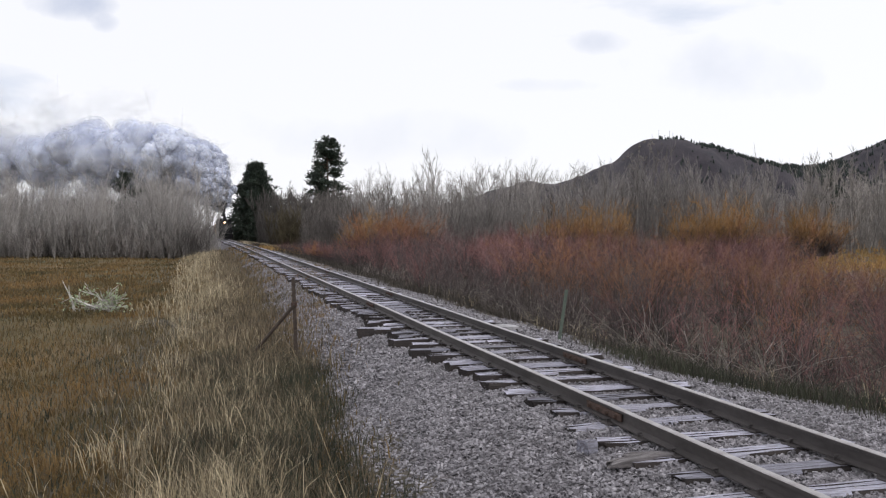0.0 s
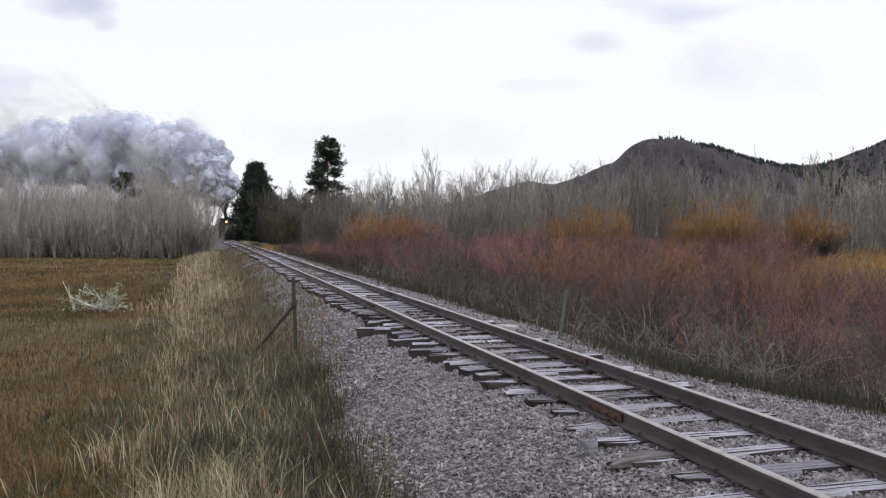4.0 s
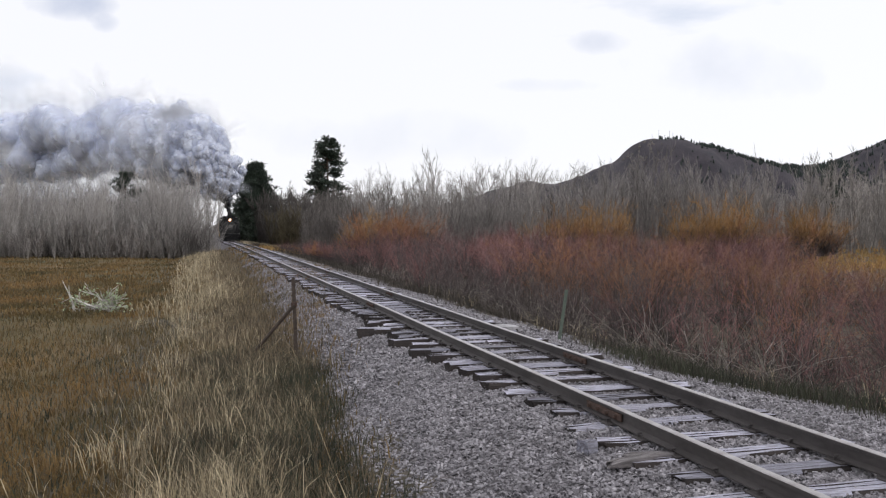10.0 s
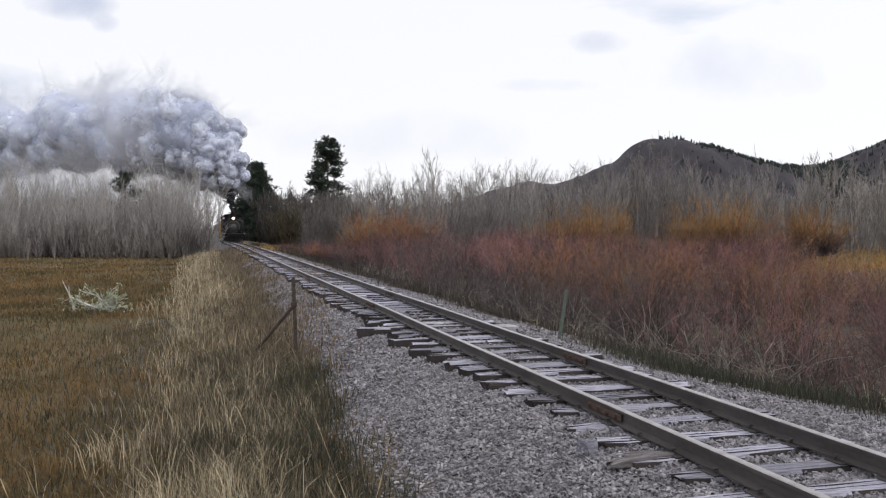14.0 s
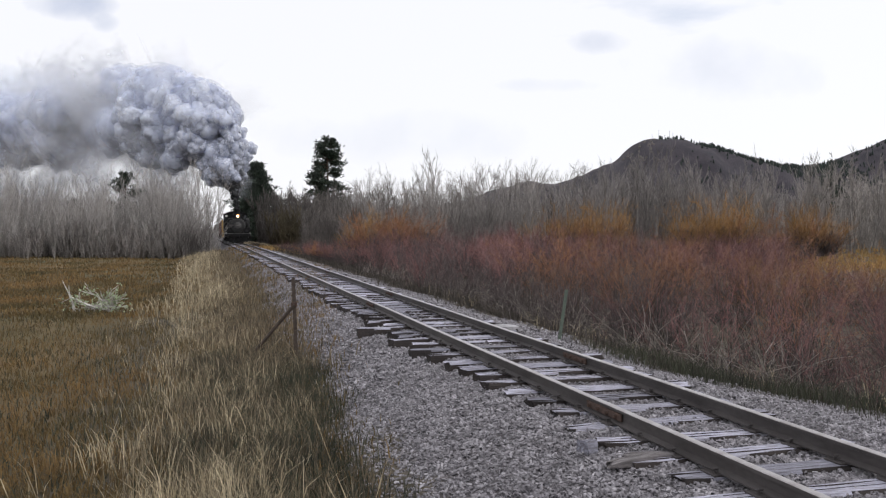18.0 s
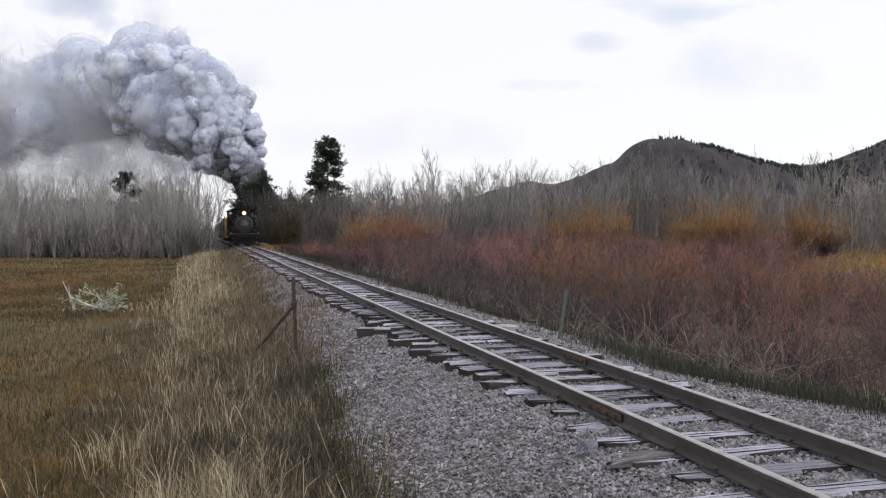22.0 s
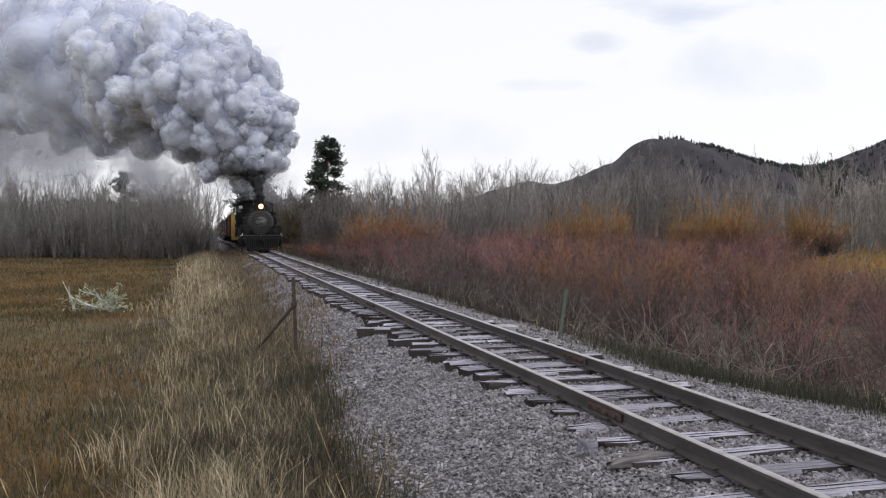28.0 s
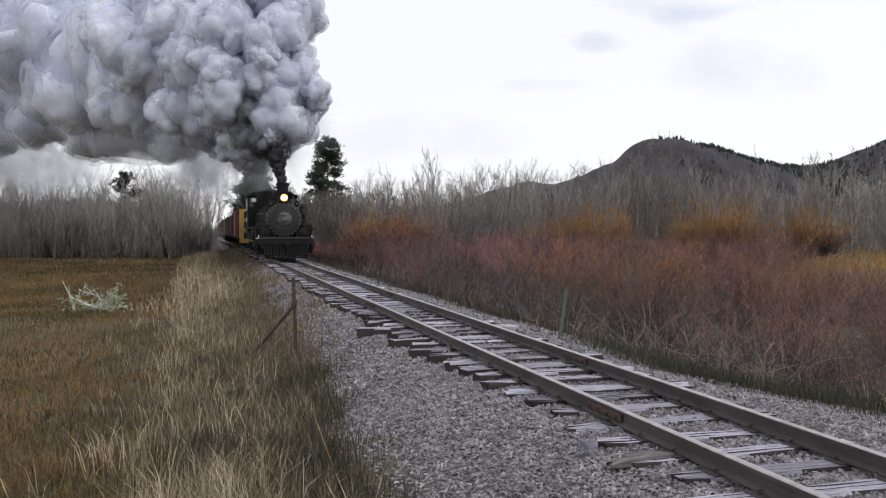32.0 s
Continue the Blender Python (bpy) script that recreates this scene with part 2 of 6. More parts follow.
M["meadow"] = mat("meadow_grass", (0.225, 0.135, 0.052), (0.08, 0.067, 0.027), 0.8, scale=0.3, bump=0, island=0.4, translucent=0.2)
M["field"] = mat("golden_field_grass", (0.46, 0.29, 0.10), (0.3, 0.19, 0.07), 0.8, scale=0.5, bump=0, island=0.3, translucent=0.2)
M["litter"] = mat("brown_dead_grass", (0.084, 0.069, 0.056), (0.04, 0.035, 0.03), 0.85, scale=2, bump=0, island=0.5, translucent=0.15)
M["green"] = mat("green_grass", (0.066, 0.07, 0.042), (0.038, 0.04, 0.027), 0.8, scale=1, bump=0, island=0.4, translucent=0.2)
M["red_twig"] = mat("red_willow_twig", (0.25, 0.118, 0.108), (0.155, 0.08, 0.08), 0.7, scale=0.5, bump=0, island=0.4, obj=0.25)
M["orange_twig"] = mat("orange_willow_twig", (0.31, 0.14, 0.058), (0.21, 0.098, 0.055), 0.7, scale=0.5, bump=0, island=0.35, obj=0.2)
M["gold_twig"] = mat("golden_willow_twig", (0.37, 0.205, 0.062), (0.25, 0.135, 0.05), 0.7, scale=0.5, bump=0, island=0.35, obj=0.2)
M["grey_stem"] = mat("grey_stem", (0.082, 0.065, 0.062), (0.038, 0.031, 0.03), 0.8, scale=2, bump=0, island=0.4, obj=0.2)
M["grey_twig"] = mat("grey_willow_twig", (0.14, 0.105, 0.10), (0.078, 0.06, 0.058), 0.75, scale=0.5, bump=0, island=0.4, obj=0.25)
M["cotton_twig"] = mat("cottonwood_twig", (0.29, 0.265, 0.248), (0.19, 0.173, 0.163), 0.8, scale=0.4, bump=0, island=0.3, obj=0.25)
M["pale_twig"] = mat("pale_undergrowth", (0.38, 0.345, 0.315), (0.26, 0.235, 0.215), 0.8, scale=0.4, bump=0, island=0.3, obj=0.25)
M["dark_twig"] = mat("dark_brush", (0.16, 0.142, 0.13), (0.095, 0.084, 0.078), 0.8, scale=0.4, bump=0, island=0.35, obj=0.3)
M["bark"] = mat("pale_bark", (0.31, 0.285, 0.265), (0.18, 0.166, 0.156), 0.85, scale=3, bump=0.3, stretch=(3, 3, 0.6), obj=0.25)
M["twig"] = mat("bare_twig", (0.41, 0.382, 0.362), (0.28, 0.262, 0.248), 0.8, scale=0.4, bump=0, island=0.3, obj=0.25)
M["pine_bark"] = mat("pine_bark", (0.13, 0.085, 0.06), (0.06, 0.042, 0.033), 0.9, scale=6, bump=0.6)
M["needles"] = mat("pine_needles", (0.034, 0.05, 0.032), (0.018, 0.028, 0.02), 0.7, scale=1.2, bump=0, island=0.5)
# ======== the ground: one sheet to the horizon ========
def ground_material():
    """Gravel along the track, bare earth and thatch beside it, meadow beyond."""
    m = bpy.data.materials.new("ground_cover")
    m.use_nodes = True
    nt = m.node_tree
    N, L = nt.nodes.new, nt.links.new
    bs = nt.nodes["Principled BSDF"]
    bs.inputs["Roughness"].default_value = 0.92
    geo = N("ShaderNodeNewGeometry")
    sub, dot = N("ShaderNodeVectorMath"), N("ShaderNodeVectorMath")
    sub.operation, dot.operation = "SUBTRACT", "DOT_PRODUCT"
    sub.inputs[1].default_value, dot.inputs[1].default_value = (TRACK_X, 0, 0), NRM
    L(geo.outputs["Position"], sub.inputs[0])
    L(sub.outputs[0], dot.inputs[0])

    def noise_at(scale, detail=5):
        n = N("ShaderNodeTexNoise")
        n.inputs["Scale"].default_value, n.inputs["Detail"].default_value = scale, detail
        L(geo.outputs["Position"], n.inputs["Vector"])
        return n.outputs["Fac"]

    def ramp(fac, p0, c0, p1, c1):
        r = N("ShaderNodeValToRGB")
        r.color_ramp.elements[0].position, r.color_ramp.elements[0].color = p0, (*c0, 1)
        r.color_ramp.elements[1].position, r.color_ramp.elements[1].color = p1, (*c1, 1)
        L(fac, r.inputs[0])
        return r.outputs[0]

    def mix(fac, a, b):
        x = N("ShaderNodeMix")
        x.data_type = "RGBA"
        L(fac, x.inputs[0])
        L(a, x.inputs[6])
        L(b, x.inputs[7])
        return x.outputs[2]

    def edge(src, a, b):
        r = N("ShaderNodeMapRange")
        r.interpolation_type = "SMOOTHSTEP"
        r.inputs[1].default_value, r.inputs[2].default_value = a, b
        L(src, r.inputs[0])
        return r.outputs[0]

    def calc(op, a, b):
        x = N("ShaderNodeMath")
        x.operation = op
        for src, socket in ((a, x.inputs[0]), (b, x.inputs[1])):
            if isinstance(src, float):
                socket.default_value = src
            else:
                L(src, socket)
        return x.outputs[0]

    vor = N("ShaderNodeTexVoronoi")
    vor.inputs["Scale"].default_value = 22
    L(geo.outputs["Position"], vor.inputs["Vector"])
    # each stone cell is pale in its middle and darkens towards the gaps
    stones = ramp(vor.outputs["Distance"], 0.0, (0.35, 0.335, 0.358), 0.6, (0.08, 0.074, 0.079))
    tint = N("ShaderNodeMix")
    tint.data_type, tint.blend_type = "RGBA", "MULTIPLY"
    tint.inputs[0].default_value = 0.6
    L(stones, tint.inputs[6])
    L(ramp(noise_at(30, 2), 0.3, (0.55, 0.52, 0.55), 0.7, (1.25, 1.2, 1.15)), tint.inputs[7])
    thatch = ramp(noise_at(3.0), 0.3, (0.042, 0.036, 0.026), 0.7, (0.11, 0.088, 0.056))
    meadow = ramp(noise_at(0.22), 0.35, (0.07, 0.064, 0.025), 0.65, (0.15, 0.095, 0.033))
    v = calc("ADD", dot.outputs["Value"], calc("MULTIPLY", calc("SUBTRACT", noise_at(1.4), 0.5), 0.9))
    away = calc("ABSOLUTE", v, 0.0)
    gravel = calc("SUBTRACT", 1.0, edge(away, 1.95, 2.35))
    base = mix(edge(calc("MULTIPLY", v, -1.0), 4.0, 7.0), thatch, meadow)
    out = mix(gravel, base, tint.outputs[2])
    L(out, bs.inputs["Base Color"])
    bp = N("ShaderNodeBump")
    bp.inputs["Strength"].default_value, bp.inputs["Distance"].default_value = 0.7, 0.03
    inv = calc("SUBTRACT", 1.0, vor.outputs["Distance"])
    L(inv, bp.inputs["Height"])
    L(bp.outputs[0], bs.inputs["Normal"])
    return m


def build_ground():
    def steps(near, fine, grow, far):
        a = list(np.arange(0, near, fine))
        d = fine
        while a[-1] < far:
            d *= grow
            a.append(a[-1] + d)
        return a
    up, down = steps(26, 0.3, 1.09, 4200), steps(6, 0.5, 1.25, 3000)
    us = np.array([-x for x in down[:0:-1]] + up)
    side = steps(4.2, 0.16, 1.13, 4200)
    vs = np.array([-x for x in side[:0:-1]] + side)
    U, W = np.meshgrid(us, vs, indexing="ij")
    X, Y = TRACK_X + U * DIR.x + W * NRM.x, U * DIR.y + W * NRM.y
    V = np.c_[X.ravel(), Y.ravel(), ground_z(X, Y).ravel()]
    a, b = len(us), len(vs)
    i = (np.arange(a - 1)[:, None] * b + np.arange(b - 1)[None]).ravel()
    T = np.concatenate([np.c_[i, i + b, i + b + 1], np.c_[i, i + b + 1, i + 1]])
    ob = new("ground", tri_mesh("ground", V, T, ground_material(), True))
    tagged(ob, "meadow, earth bank and gravel bed under the railway", "ground", kind="structure")


build_ground()


# ======== hills on the skyline ========
def hill_material():
    m = mat("hill_scrub", (0.052, 0.043, 0.052), (0.022, 0.020, 0.027), 0.95, scale=0.028, bump=0.5, dist=3.0, fine=9)
    return m


M["hill"] = hill_material()
M["cliff"] = mat("pale_rock", (0.20, 0.18, 0.16), (0.11, 0.098, 0.09), 0.95, scale=0.05, bump=0.5, dist=2)
M["far_pine"] = mat("far_pines", (0.030, 0.043, 0.036), (0.017, 0.025, 0.023), 0.9, scale=0.05, bump=0, island=0.4)


RIDGE_X = (-260, 20, 90, 150, 215, 275, 325, 356, 382, 440, 500, 560, 610, 660, 720, 790, 870, 980, 1150, 1400, 1750)
RIDGE_H = (20, 52, 74, 92, 86, 112, 130, 162, 172, 168, 152, 130, 120, 114, 124, 152, 186, 205, 205, 170, 60)


def hill_height(x, y):
    """A flat-topped hill with a steep rocky shoulder, lower ridges beside it and a second hill beyond."""
    x, y = np.asarray(x, float), np.asarray(y, float)
    ridge = sum(np.interp(x + o, RIDGE_X, RIDGE_H) for o in (-14, -5, 5, 14)) / 4
    cross = np.where(y < 1560, np.exp(-(((y - 1560) / 260) ** 2)), np.exp(-(((y - 1560) / 420) ** 2)))
    gully = 0.10 * (np.sin(x * 0.05 + y * 0.012) + 0.6 * np.sin(x * 0.11 - y * 0.03)) * (1 - cross) * cross * 2
    rough = 1.3 * np.sin(x * 0.09) + 0.8 * np.sin(x * 0.23 + 1) + 0.5 * np.sin(x * 0.41)
    return ridge * (cross + gully) + rough * cross


def build_hills():
    xs, ys = np.linspace(-200, 1700, 230), np.linspace(1080, 2500, 90)
    X, Y = np.meshgrid(xs, ys, indexing="ij")
    Z = hill_height(X, Y) - 3
    a, b = X.shape
    i = (np.arange(a - 1)[:, None] * b + np.arange(b - 1)[None]).ravel()
    T = np.concatenate([np.c_[i, i + b, i + b + 1], np.c_[i, i + b + 1, i + 1]])
    ob = new("hills", tri_mesh("hills", np.c_[X.ravel(), Y.ravel(), Z.ravel()], T, M["hill"], True))
    tagged(ob, "dark scrub-covered hills with a flat rocky summit", "hill", kind="structure")
    # pines along the far slope and the crest
    rng = np.random.default_rng(5)
    P = []
    for x in rng.uniform(395, 1150, 5200):
        y = 1565 - 230 * rng.random() ** 1.4
        depth = (1560 - y) / 230
        keep = 0.85 if 470 < x < 720 and depth < 0.25 + (x - 470) / 400 else (0.16 if x > 640 or depth < 0.1 else 0.05)
        if rng.random() < keep:
            P.append((x, y))
    P = np.array(P)
    z = hill_height(P[:, 0], P[:, 1]) - 3.5
    h = rng.uniform(4, 9.5, len(P))
    base = np.c_[P, z]
    tip = base + np.c_[np.zeros(len(P)), np.zeros(len(P)), h]
    low = sticks(base + [0, 0, 1], base + np.c_[np.zeros(len(P)), np.zeros(len(P)), h * 0.65], h * 0.24, h * 0.15, 6)
    top = sticks(base + np.c_[np.zeros(len(P)), np.zeros(len(P)), h * 0.5], tip, h * 0.19, h * 0.02, 6)
    ob = new("hillside_pines", tri_mesh("hillside_pines", *joined([low, top]), M["far_pine"]))
    tagged(ob, "dark pines scattered over the far hillside", "trees", kind="stuff")
    # pale rock below the summit
    for k in range(44):
        x, y = 318 + rng.uniform(0, 70), 1505 + rng.uniform(-90, 20)
        z = hill_height(np.array(x), np.array(y)) - 3
        s = Shape()
        w = rng.uniform(2, 5.5)
        s.box((0, 0, 0), (w, w * 0.8, w * rng.uniform(0.7, 1.3)), w * 0.25, Euler((rng.uniform(-.4, .4), rng.uniform(-.4, .4), rng.uniform(0, 3))).to_matrix().to_4x4())
        ob = new("rock_outcrop", s.mesh("rock_outcrop", M["cliff"]))
        ob.location = (x, y, float(z))
        tagged(ob, "pale rock outcrop on the hill's steep shoulder", "rock", "outcrops")


build_hills()


def antenna_mast(x, y, h, dish):
    z = float(hill_height(np.array(x), np.array(y))) - 3
    t = thing("antenna_mast", "slim grey steel radio mast on the hilltop", "mast", "hilltop masts")
    t.location = (x, y, z)
    part("pole", Shape().rod((0, 0, -2), (0, 0, h), 0.38, 0.25, 6), M["mast"], t)
    part("crossarm", Shape().rod((-1.1, 0, h * 0.94), (1.1, 0, h * 0.94), 0.25, 0.25, 6), M["mast"], t)
    if dish:
        part("dish", Shape().lathe([(0.1, 0), (1.2, -0.3), (1.6, -0.8), (1.2, -0.5)], (0, -0.8, h * 0.7), "Y", 12), M["mast"], t)


M["mast"] = mat("galvanised_steel", (0.30, 0.30, 0.32), (0.2, 0.2, 0.22), 0.5, 0.5, scale=1, bump=0)
for mx, mh, md in ((400, 18, 0), (411, 8, 0), (420, 16, 0), (426, 14, 0), (388, 7, 0)):
    antenna_mast(mx, 1555, mh, md)


# ======== the railway track ========
RAIL_H = 0.125


def rail_profile():
    """Half of a flat-bottomed rail, mirrored: foot, web and head, from the rail head down."""
    h = [(0.0, 0.0), (0.022, -0.002), (0.029, -0.008), (0.0295, -0.028), (0.008, -0.036), (0.0065, -0.098), (0.03, -0.108), (0.055, -0.115), (0.055, -RAIL_H)]
    return h + [(-x, z) for x, z in h[:0:-1]]


def build_rail(track, v, joint_at, rng):
    prof = rail_profile()
    us = [-12, -6, 0] + list(np.arange(4, 60, 4)) + list(range(60, 420, 12))
    n = len(prof)
    vs, fs, mi = [], [], []
    for u in us:
        w = 0.006 * math.sin(u * 0.55 + v) + 0.004 * math.sin(u * 1.7)
        for x, z in prof:
            vs.append(on_track(u, v + x + w, rail_z(u) + z + 0.004 * math.sin(u * 0.9 + v)))
    for k in range(len(us) - 1):
        for i in range(n):
            j = (i + 1) % n
            fs.append((k * n + i, k * n + j, (k + 1) * n + j, (k + 1) * n + i))
            mi.append(1 if i in (0, 1, n - 1, n - 2) else 0)
    me = bpy.data.meshes.new("rail")
    me.from_pydata([tuple(p) for p in vs], [], fs)
    me.materials.append(M["rail"])
    me.materials.append(M["railhead"])
    me.polygons.foreach_set("material_index", mi)
    bm = bmesh.new()
    bm.from_mesh(me)
    bmesh.ops.recalc_face_normals(bm, faces=bm.faces)
    bm.to_mesh(me)
    bm.free()
    rail = part("rail", me, None, track, "worn bright-topped rusty steel rail")
    turn = Matrix.Rotation(radians(TURN), 4, "Z")
    for u in (joint_at, joint_at + 10.06, joint_at + 20.1, joint_at + 30.2):
        for sd in (-1, 1):
            s = Shape().box((0, 0, 0), (0.018, 0.62, 0.062), 0.005)
            jb = part("joint_bar", s, M["rust"], rail, "rusty bolted joint bar")
            jb.matrix_basis = Matrix.Translation(on_track(u, v + sd * 0.019, rail_z(u) - 0.066)) @ turn
            for q in (-0.23, -0.08, 0.08, 0.23):
                b = part("bolt", Shape().rod((0, 0, 0), (sd * 0.03, 0, 0), 0.016, 0.016, 6), M["rust"], rail)
                b.matrix_basis = Matrix.Translation(on_track(u + q, v + sd * 0.024, rail_z(u) - 0.066)) @ turn
    return rail


def tie_mesh(rng, length, name="tie"):
    """A weathered, split sleeper: rough sawn, with worn ends and long checks."""
    nx, w, h = 9, 0.2, 0.17
    vs, fs = [], []
    prof = [(-0.5, -1), (-0.5, -0.12), (-0.42, 0), (-0.15, 0.0), (-0.11, -0.10), (-0.07, 0.0), (0.2, 0.0), (0.235, -0.07), (0.27, 0.0), (0.43, 0), (0.5, -0.14), (0.5, -1)]
    off = rng.uniform(-0.12, 0.12)
    for i in range(nx):
        x = (i / (nx - 1) - 0.5) * length
        for k, (y, z) in enumerate(prof):
            e = 0.012 if 0 < i < nx - 1 else 0.035
            ox = rng.uniform(-0.05, 0.03) if i in (0, nx - 1) else 0
            yy = y + (off * (1 if k in (4, 7) else 0.6) if 3 <= k <= 8 else 0)
            vs.append((x + ox * (1 if i else -1), yy * w + rng.uniform(-e, e) * 0.5, z * h + rng.uniform(-e, e) * (0.35 if z > -0.5 else 0.1)))
    n = len(prof)
    for i in range(nx - 1):
        for k in range(n):
            j = (k + 1) % n
            fs.append((i * n + k, i * n + j, (i + 1) * n + j, (i + 1) * n + k))
    fs.append(tuple(range(n)))
    fs.append(tuple((nx - 1) * n + k for k in range(n)))
    s = Shape()
    s.add(vs, fs)
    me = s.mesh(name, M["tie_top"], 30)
    # faces turned up keep the pale wood; sides, ends and steep checks go near-black
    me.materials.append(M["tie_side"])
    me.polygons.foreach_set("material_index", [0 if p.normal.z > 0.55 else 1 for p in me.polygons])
    return me


def build_track():
    rng = np.random.default_rng(11)
    track = thing("railway_track", "narrow-gauge railway track of worn rails on weathered grey ties", "railway track", kind="structure")
    build_rail(track, -GAUGE / 2, 7.35, rng)
    build_rail(track, GAUGE / 2, 10.0, rng)
    meshes = [tie_mesh(rng, l) for l in (1.78, 1.85, 1.88, 1.92, 1.95, 1.98, 2.02, 2.08)]
    plate = Shape().box((0, 0, 0), (0.2, 0.16, 0.014), 0.003).mesh("tie_plate", M["rail"])
    spike = Shape().rod((0, 0, -0.02), (0, 0, 0.02), 0.008, 0.008, 6).box((0.008, 0, 0.026), (0.036, 0.026, 0.014), 0.004).mesh("spike", M["rail"])
    u = 0.8
    while u < 150:
        u += rng.uniform(0.44, 0.56)
        me = meshes[rng.integers(len(meshes))]
        t = part("tie", me, None, track)
        shift = rng.normal(0, 0.06)
        if abs(u - 14.3) < 0.26:
            shift = -0.3
        z = rail_z(u) - RAIL_H - 0.012 - 0.002
        m = Matrix.Translation(on_track(u, shift, z)) @ Matrix.Rotation(radians(TURN + rng.normal(-0.5, 1.6)), 4, "Z") @ Matrix.Rotation(radians(rng.normal(0, 0.35)), 4, "Y")
        if rng.random() < 0.5:
            m = m @ Matrix.Rotation(math.pi, 4, "Z")
        t.matrix_basis = m
        if u < 22:
            inv = m.inverted()
            for v in (-GAUGE / 2, GAUGE / 2):
                p = part("tie_plate", plate, None, t)
                p.matrix_basis = inv @ Matrix.Translation(on_track(u, v, rail_z(u) - RAIL_H - 0.008)) @ Matrix.Rotation(radians(TURN), 4, "Z")
                for sd in (-1, 1):
                    q = part("spike", spike, None, t)
                    q.matrix_basis = inv @ Matrix.Translation(on_track(u + rng.uniform(-.04, .04), v + sd * 0.07, rail_z(u) - RAIL_H + 0.003)) @ Matrix.Rotation(radians(TURN) + (math.pi if sd > 0 else 0), 4, "Z")
    far = Shape()
    turn = Matrix.Rotation(radians(TURN), 4, "Z")
    while u < 330:
        u += 0.52
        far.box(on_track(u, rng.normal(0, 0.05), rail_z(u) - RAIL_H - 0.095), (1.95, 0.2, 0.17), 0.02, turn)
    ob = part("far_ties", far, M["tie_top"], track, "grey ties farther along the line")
    tagged(ob, kind="stuff")


build_track()


def stones(name, us, vs, n, size, seed, label):
    """Loose angular stones strewn over a stretch of the gravel bed."""
    rng = np.random.default_rng(seed)
    u = us[0] + (us[1] - us[0]) * rng.random(n) ** 1.25
    v = rng.uniform(*vs, n)
    keep = np.where(v < 0, -v < left_edge(u) + rng.normal(-0.02, 0.16, n), v < right_edge(u) + rng.normal(0.0, 0.16, n))
    u, v = u[keep], v[keep]
    n = len(u)
    X, Y = TRACK_X + u * DIR.x + v * NRM.x, u * DIR.y + v * NRM.y
    Z = ground_z(X, Y)
    s = size * rng.uniform(0.55, 1.35, n)
    base = np.array([(-1, -0.7, -0.55), (1, -0.8, -0.6), (0.9, 0.75, -0.55), (-0.95, 0.7, -0.6), (-0.75, -0.5, 0.55), (0.7, -0.55, 0.6), (0.65, 0.5, 0.5), (-0.7, 0.5, 0.6)], float) * 0.56
    K = base[None] * (1 + rng.uniform(-0.38, 0.3, (n, 8, 3))) * (s[:, None, None] * rng.uniform(0.55, 1.15, (n, 1, 3)) * np.array([1.15, 0.85, 0.62]))
    q = rng.normal(size=(n, 4)) * np.array([1.0, 0.32, 0.32, 1.0])
    q /= np.linalg.norm(q, axis=1, keepdims=True)
    w, x, y, z = q.T
    R = np.stack([np.stack([1 - 2 * (y * y + z * z), 2 * (x * y - z * w), 2 * (x * z + y * w)], 1),
                  np.stack([2 * (x * y + z * w), 1 - 2 * (x * x + z * z), 2 * (y * z - x * w)], 1),
                  np.stack([2 * (x * z - y * w), 2 * (y * z + x * w), 1 - 2 * (x * x + y * y)], 1)], 1)
    K = np.einsum("nij,nkj->nki", R, K) + np.c_[X, Y, Z + s * rng.uniform(0.0, 0.35, n)][:, None]
    f = np.array([(4, 5, 6), (4, 6, 7), (0, 1, 5), (0, 5, 4), (1, 2, 6), (1, 6, 5), (2, 3, 7), (2, 7, 6), (3, 0, 4), (3, 4, 7)])
    T = (np.arange(n)[:, None, None] * 8 + f[None]).reshape(-1, 3)
    ob = new(name, tri_mesh(name, K.reshape(-1, 3), T, M["stone"]))
    tagged(ob, label, "gravel", kind="stuff")


stones("ballast", (4.2, 12), (-3.0, 3.2), 76000, 0.031, 21, "loose grey ballast stones beside and between the rails")
stones("ballast", (11, 46), (-2.4, 2.6), 60000, 0.05, 22, "loose grey ballast stones along the track")


# ======== grass and weeds ========
def strew(name, material, n, where, h, w, seed, label, droop=0.3, cluster=0.0):
    """Blades of grass over a stretch of ground. where(rng, n) gives their x and y."""
    rng = np.random.default_rng(seed)
    X, Y = where(rng, n)
    if cluster:
        step = 14
        cx, cy = X[::step].repeat(step)[:n], Y[::step].repeat(step)[:n]
        cx, cy = np.resize(cx, len(X)), np.resize(cy, len(Y))
        X, Y = cx + rng.normal(0, cluster, len(X)), cy + rng.normal(0, cluster, len(X))
    n = len(X)
    H = h * rng.uniform(0.45, 1.2, n)
    Z = ground_z(X, Y) - 0.02
    V, T = blades(np.c_[X, Y, Z], H, w * rng.uniform(0.6, 1.3, n), H * rng.uniform(0.05, 0.75, n), H * droop * rng.uniform(0, 1, n), rng)
    ob = new(name, tri_mesh(name, V, T, M[material]))
    tagged(ob, label, "grass", kind="stuff")


def band(u0, u1, v0, v1, power=1.4, spread=0.25):
    """A stretch beside the track, measured outwards from the gravel's edge, thicker near u0."""
    def at(rng, n):
        u = u0 + (u1 - u0) * rng.random(n) ** power
        k = v0 + (v1 - v0) * rng.random(n) + rng.normal(0, spread, n)
        v = np.where(v1 < 0, -left_edge(u) + k, right_edge(u) + k)
        return TRACK_X + u * DIR.x + v * NRM.x, u * DIR.y + v * NRM.y
    return at


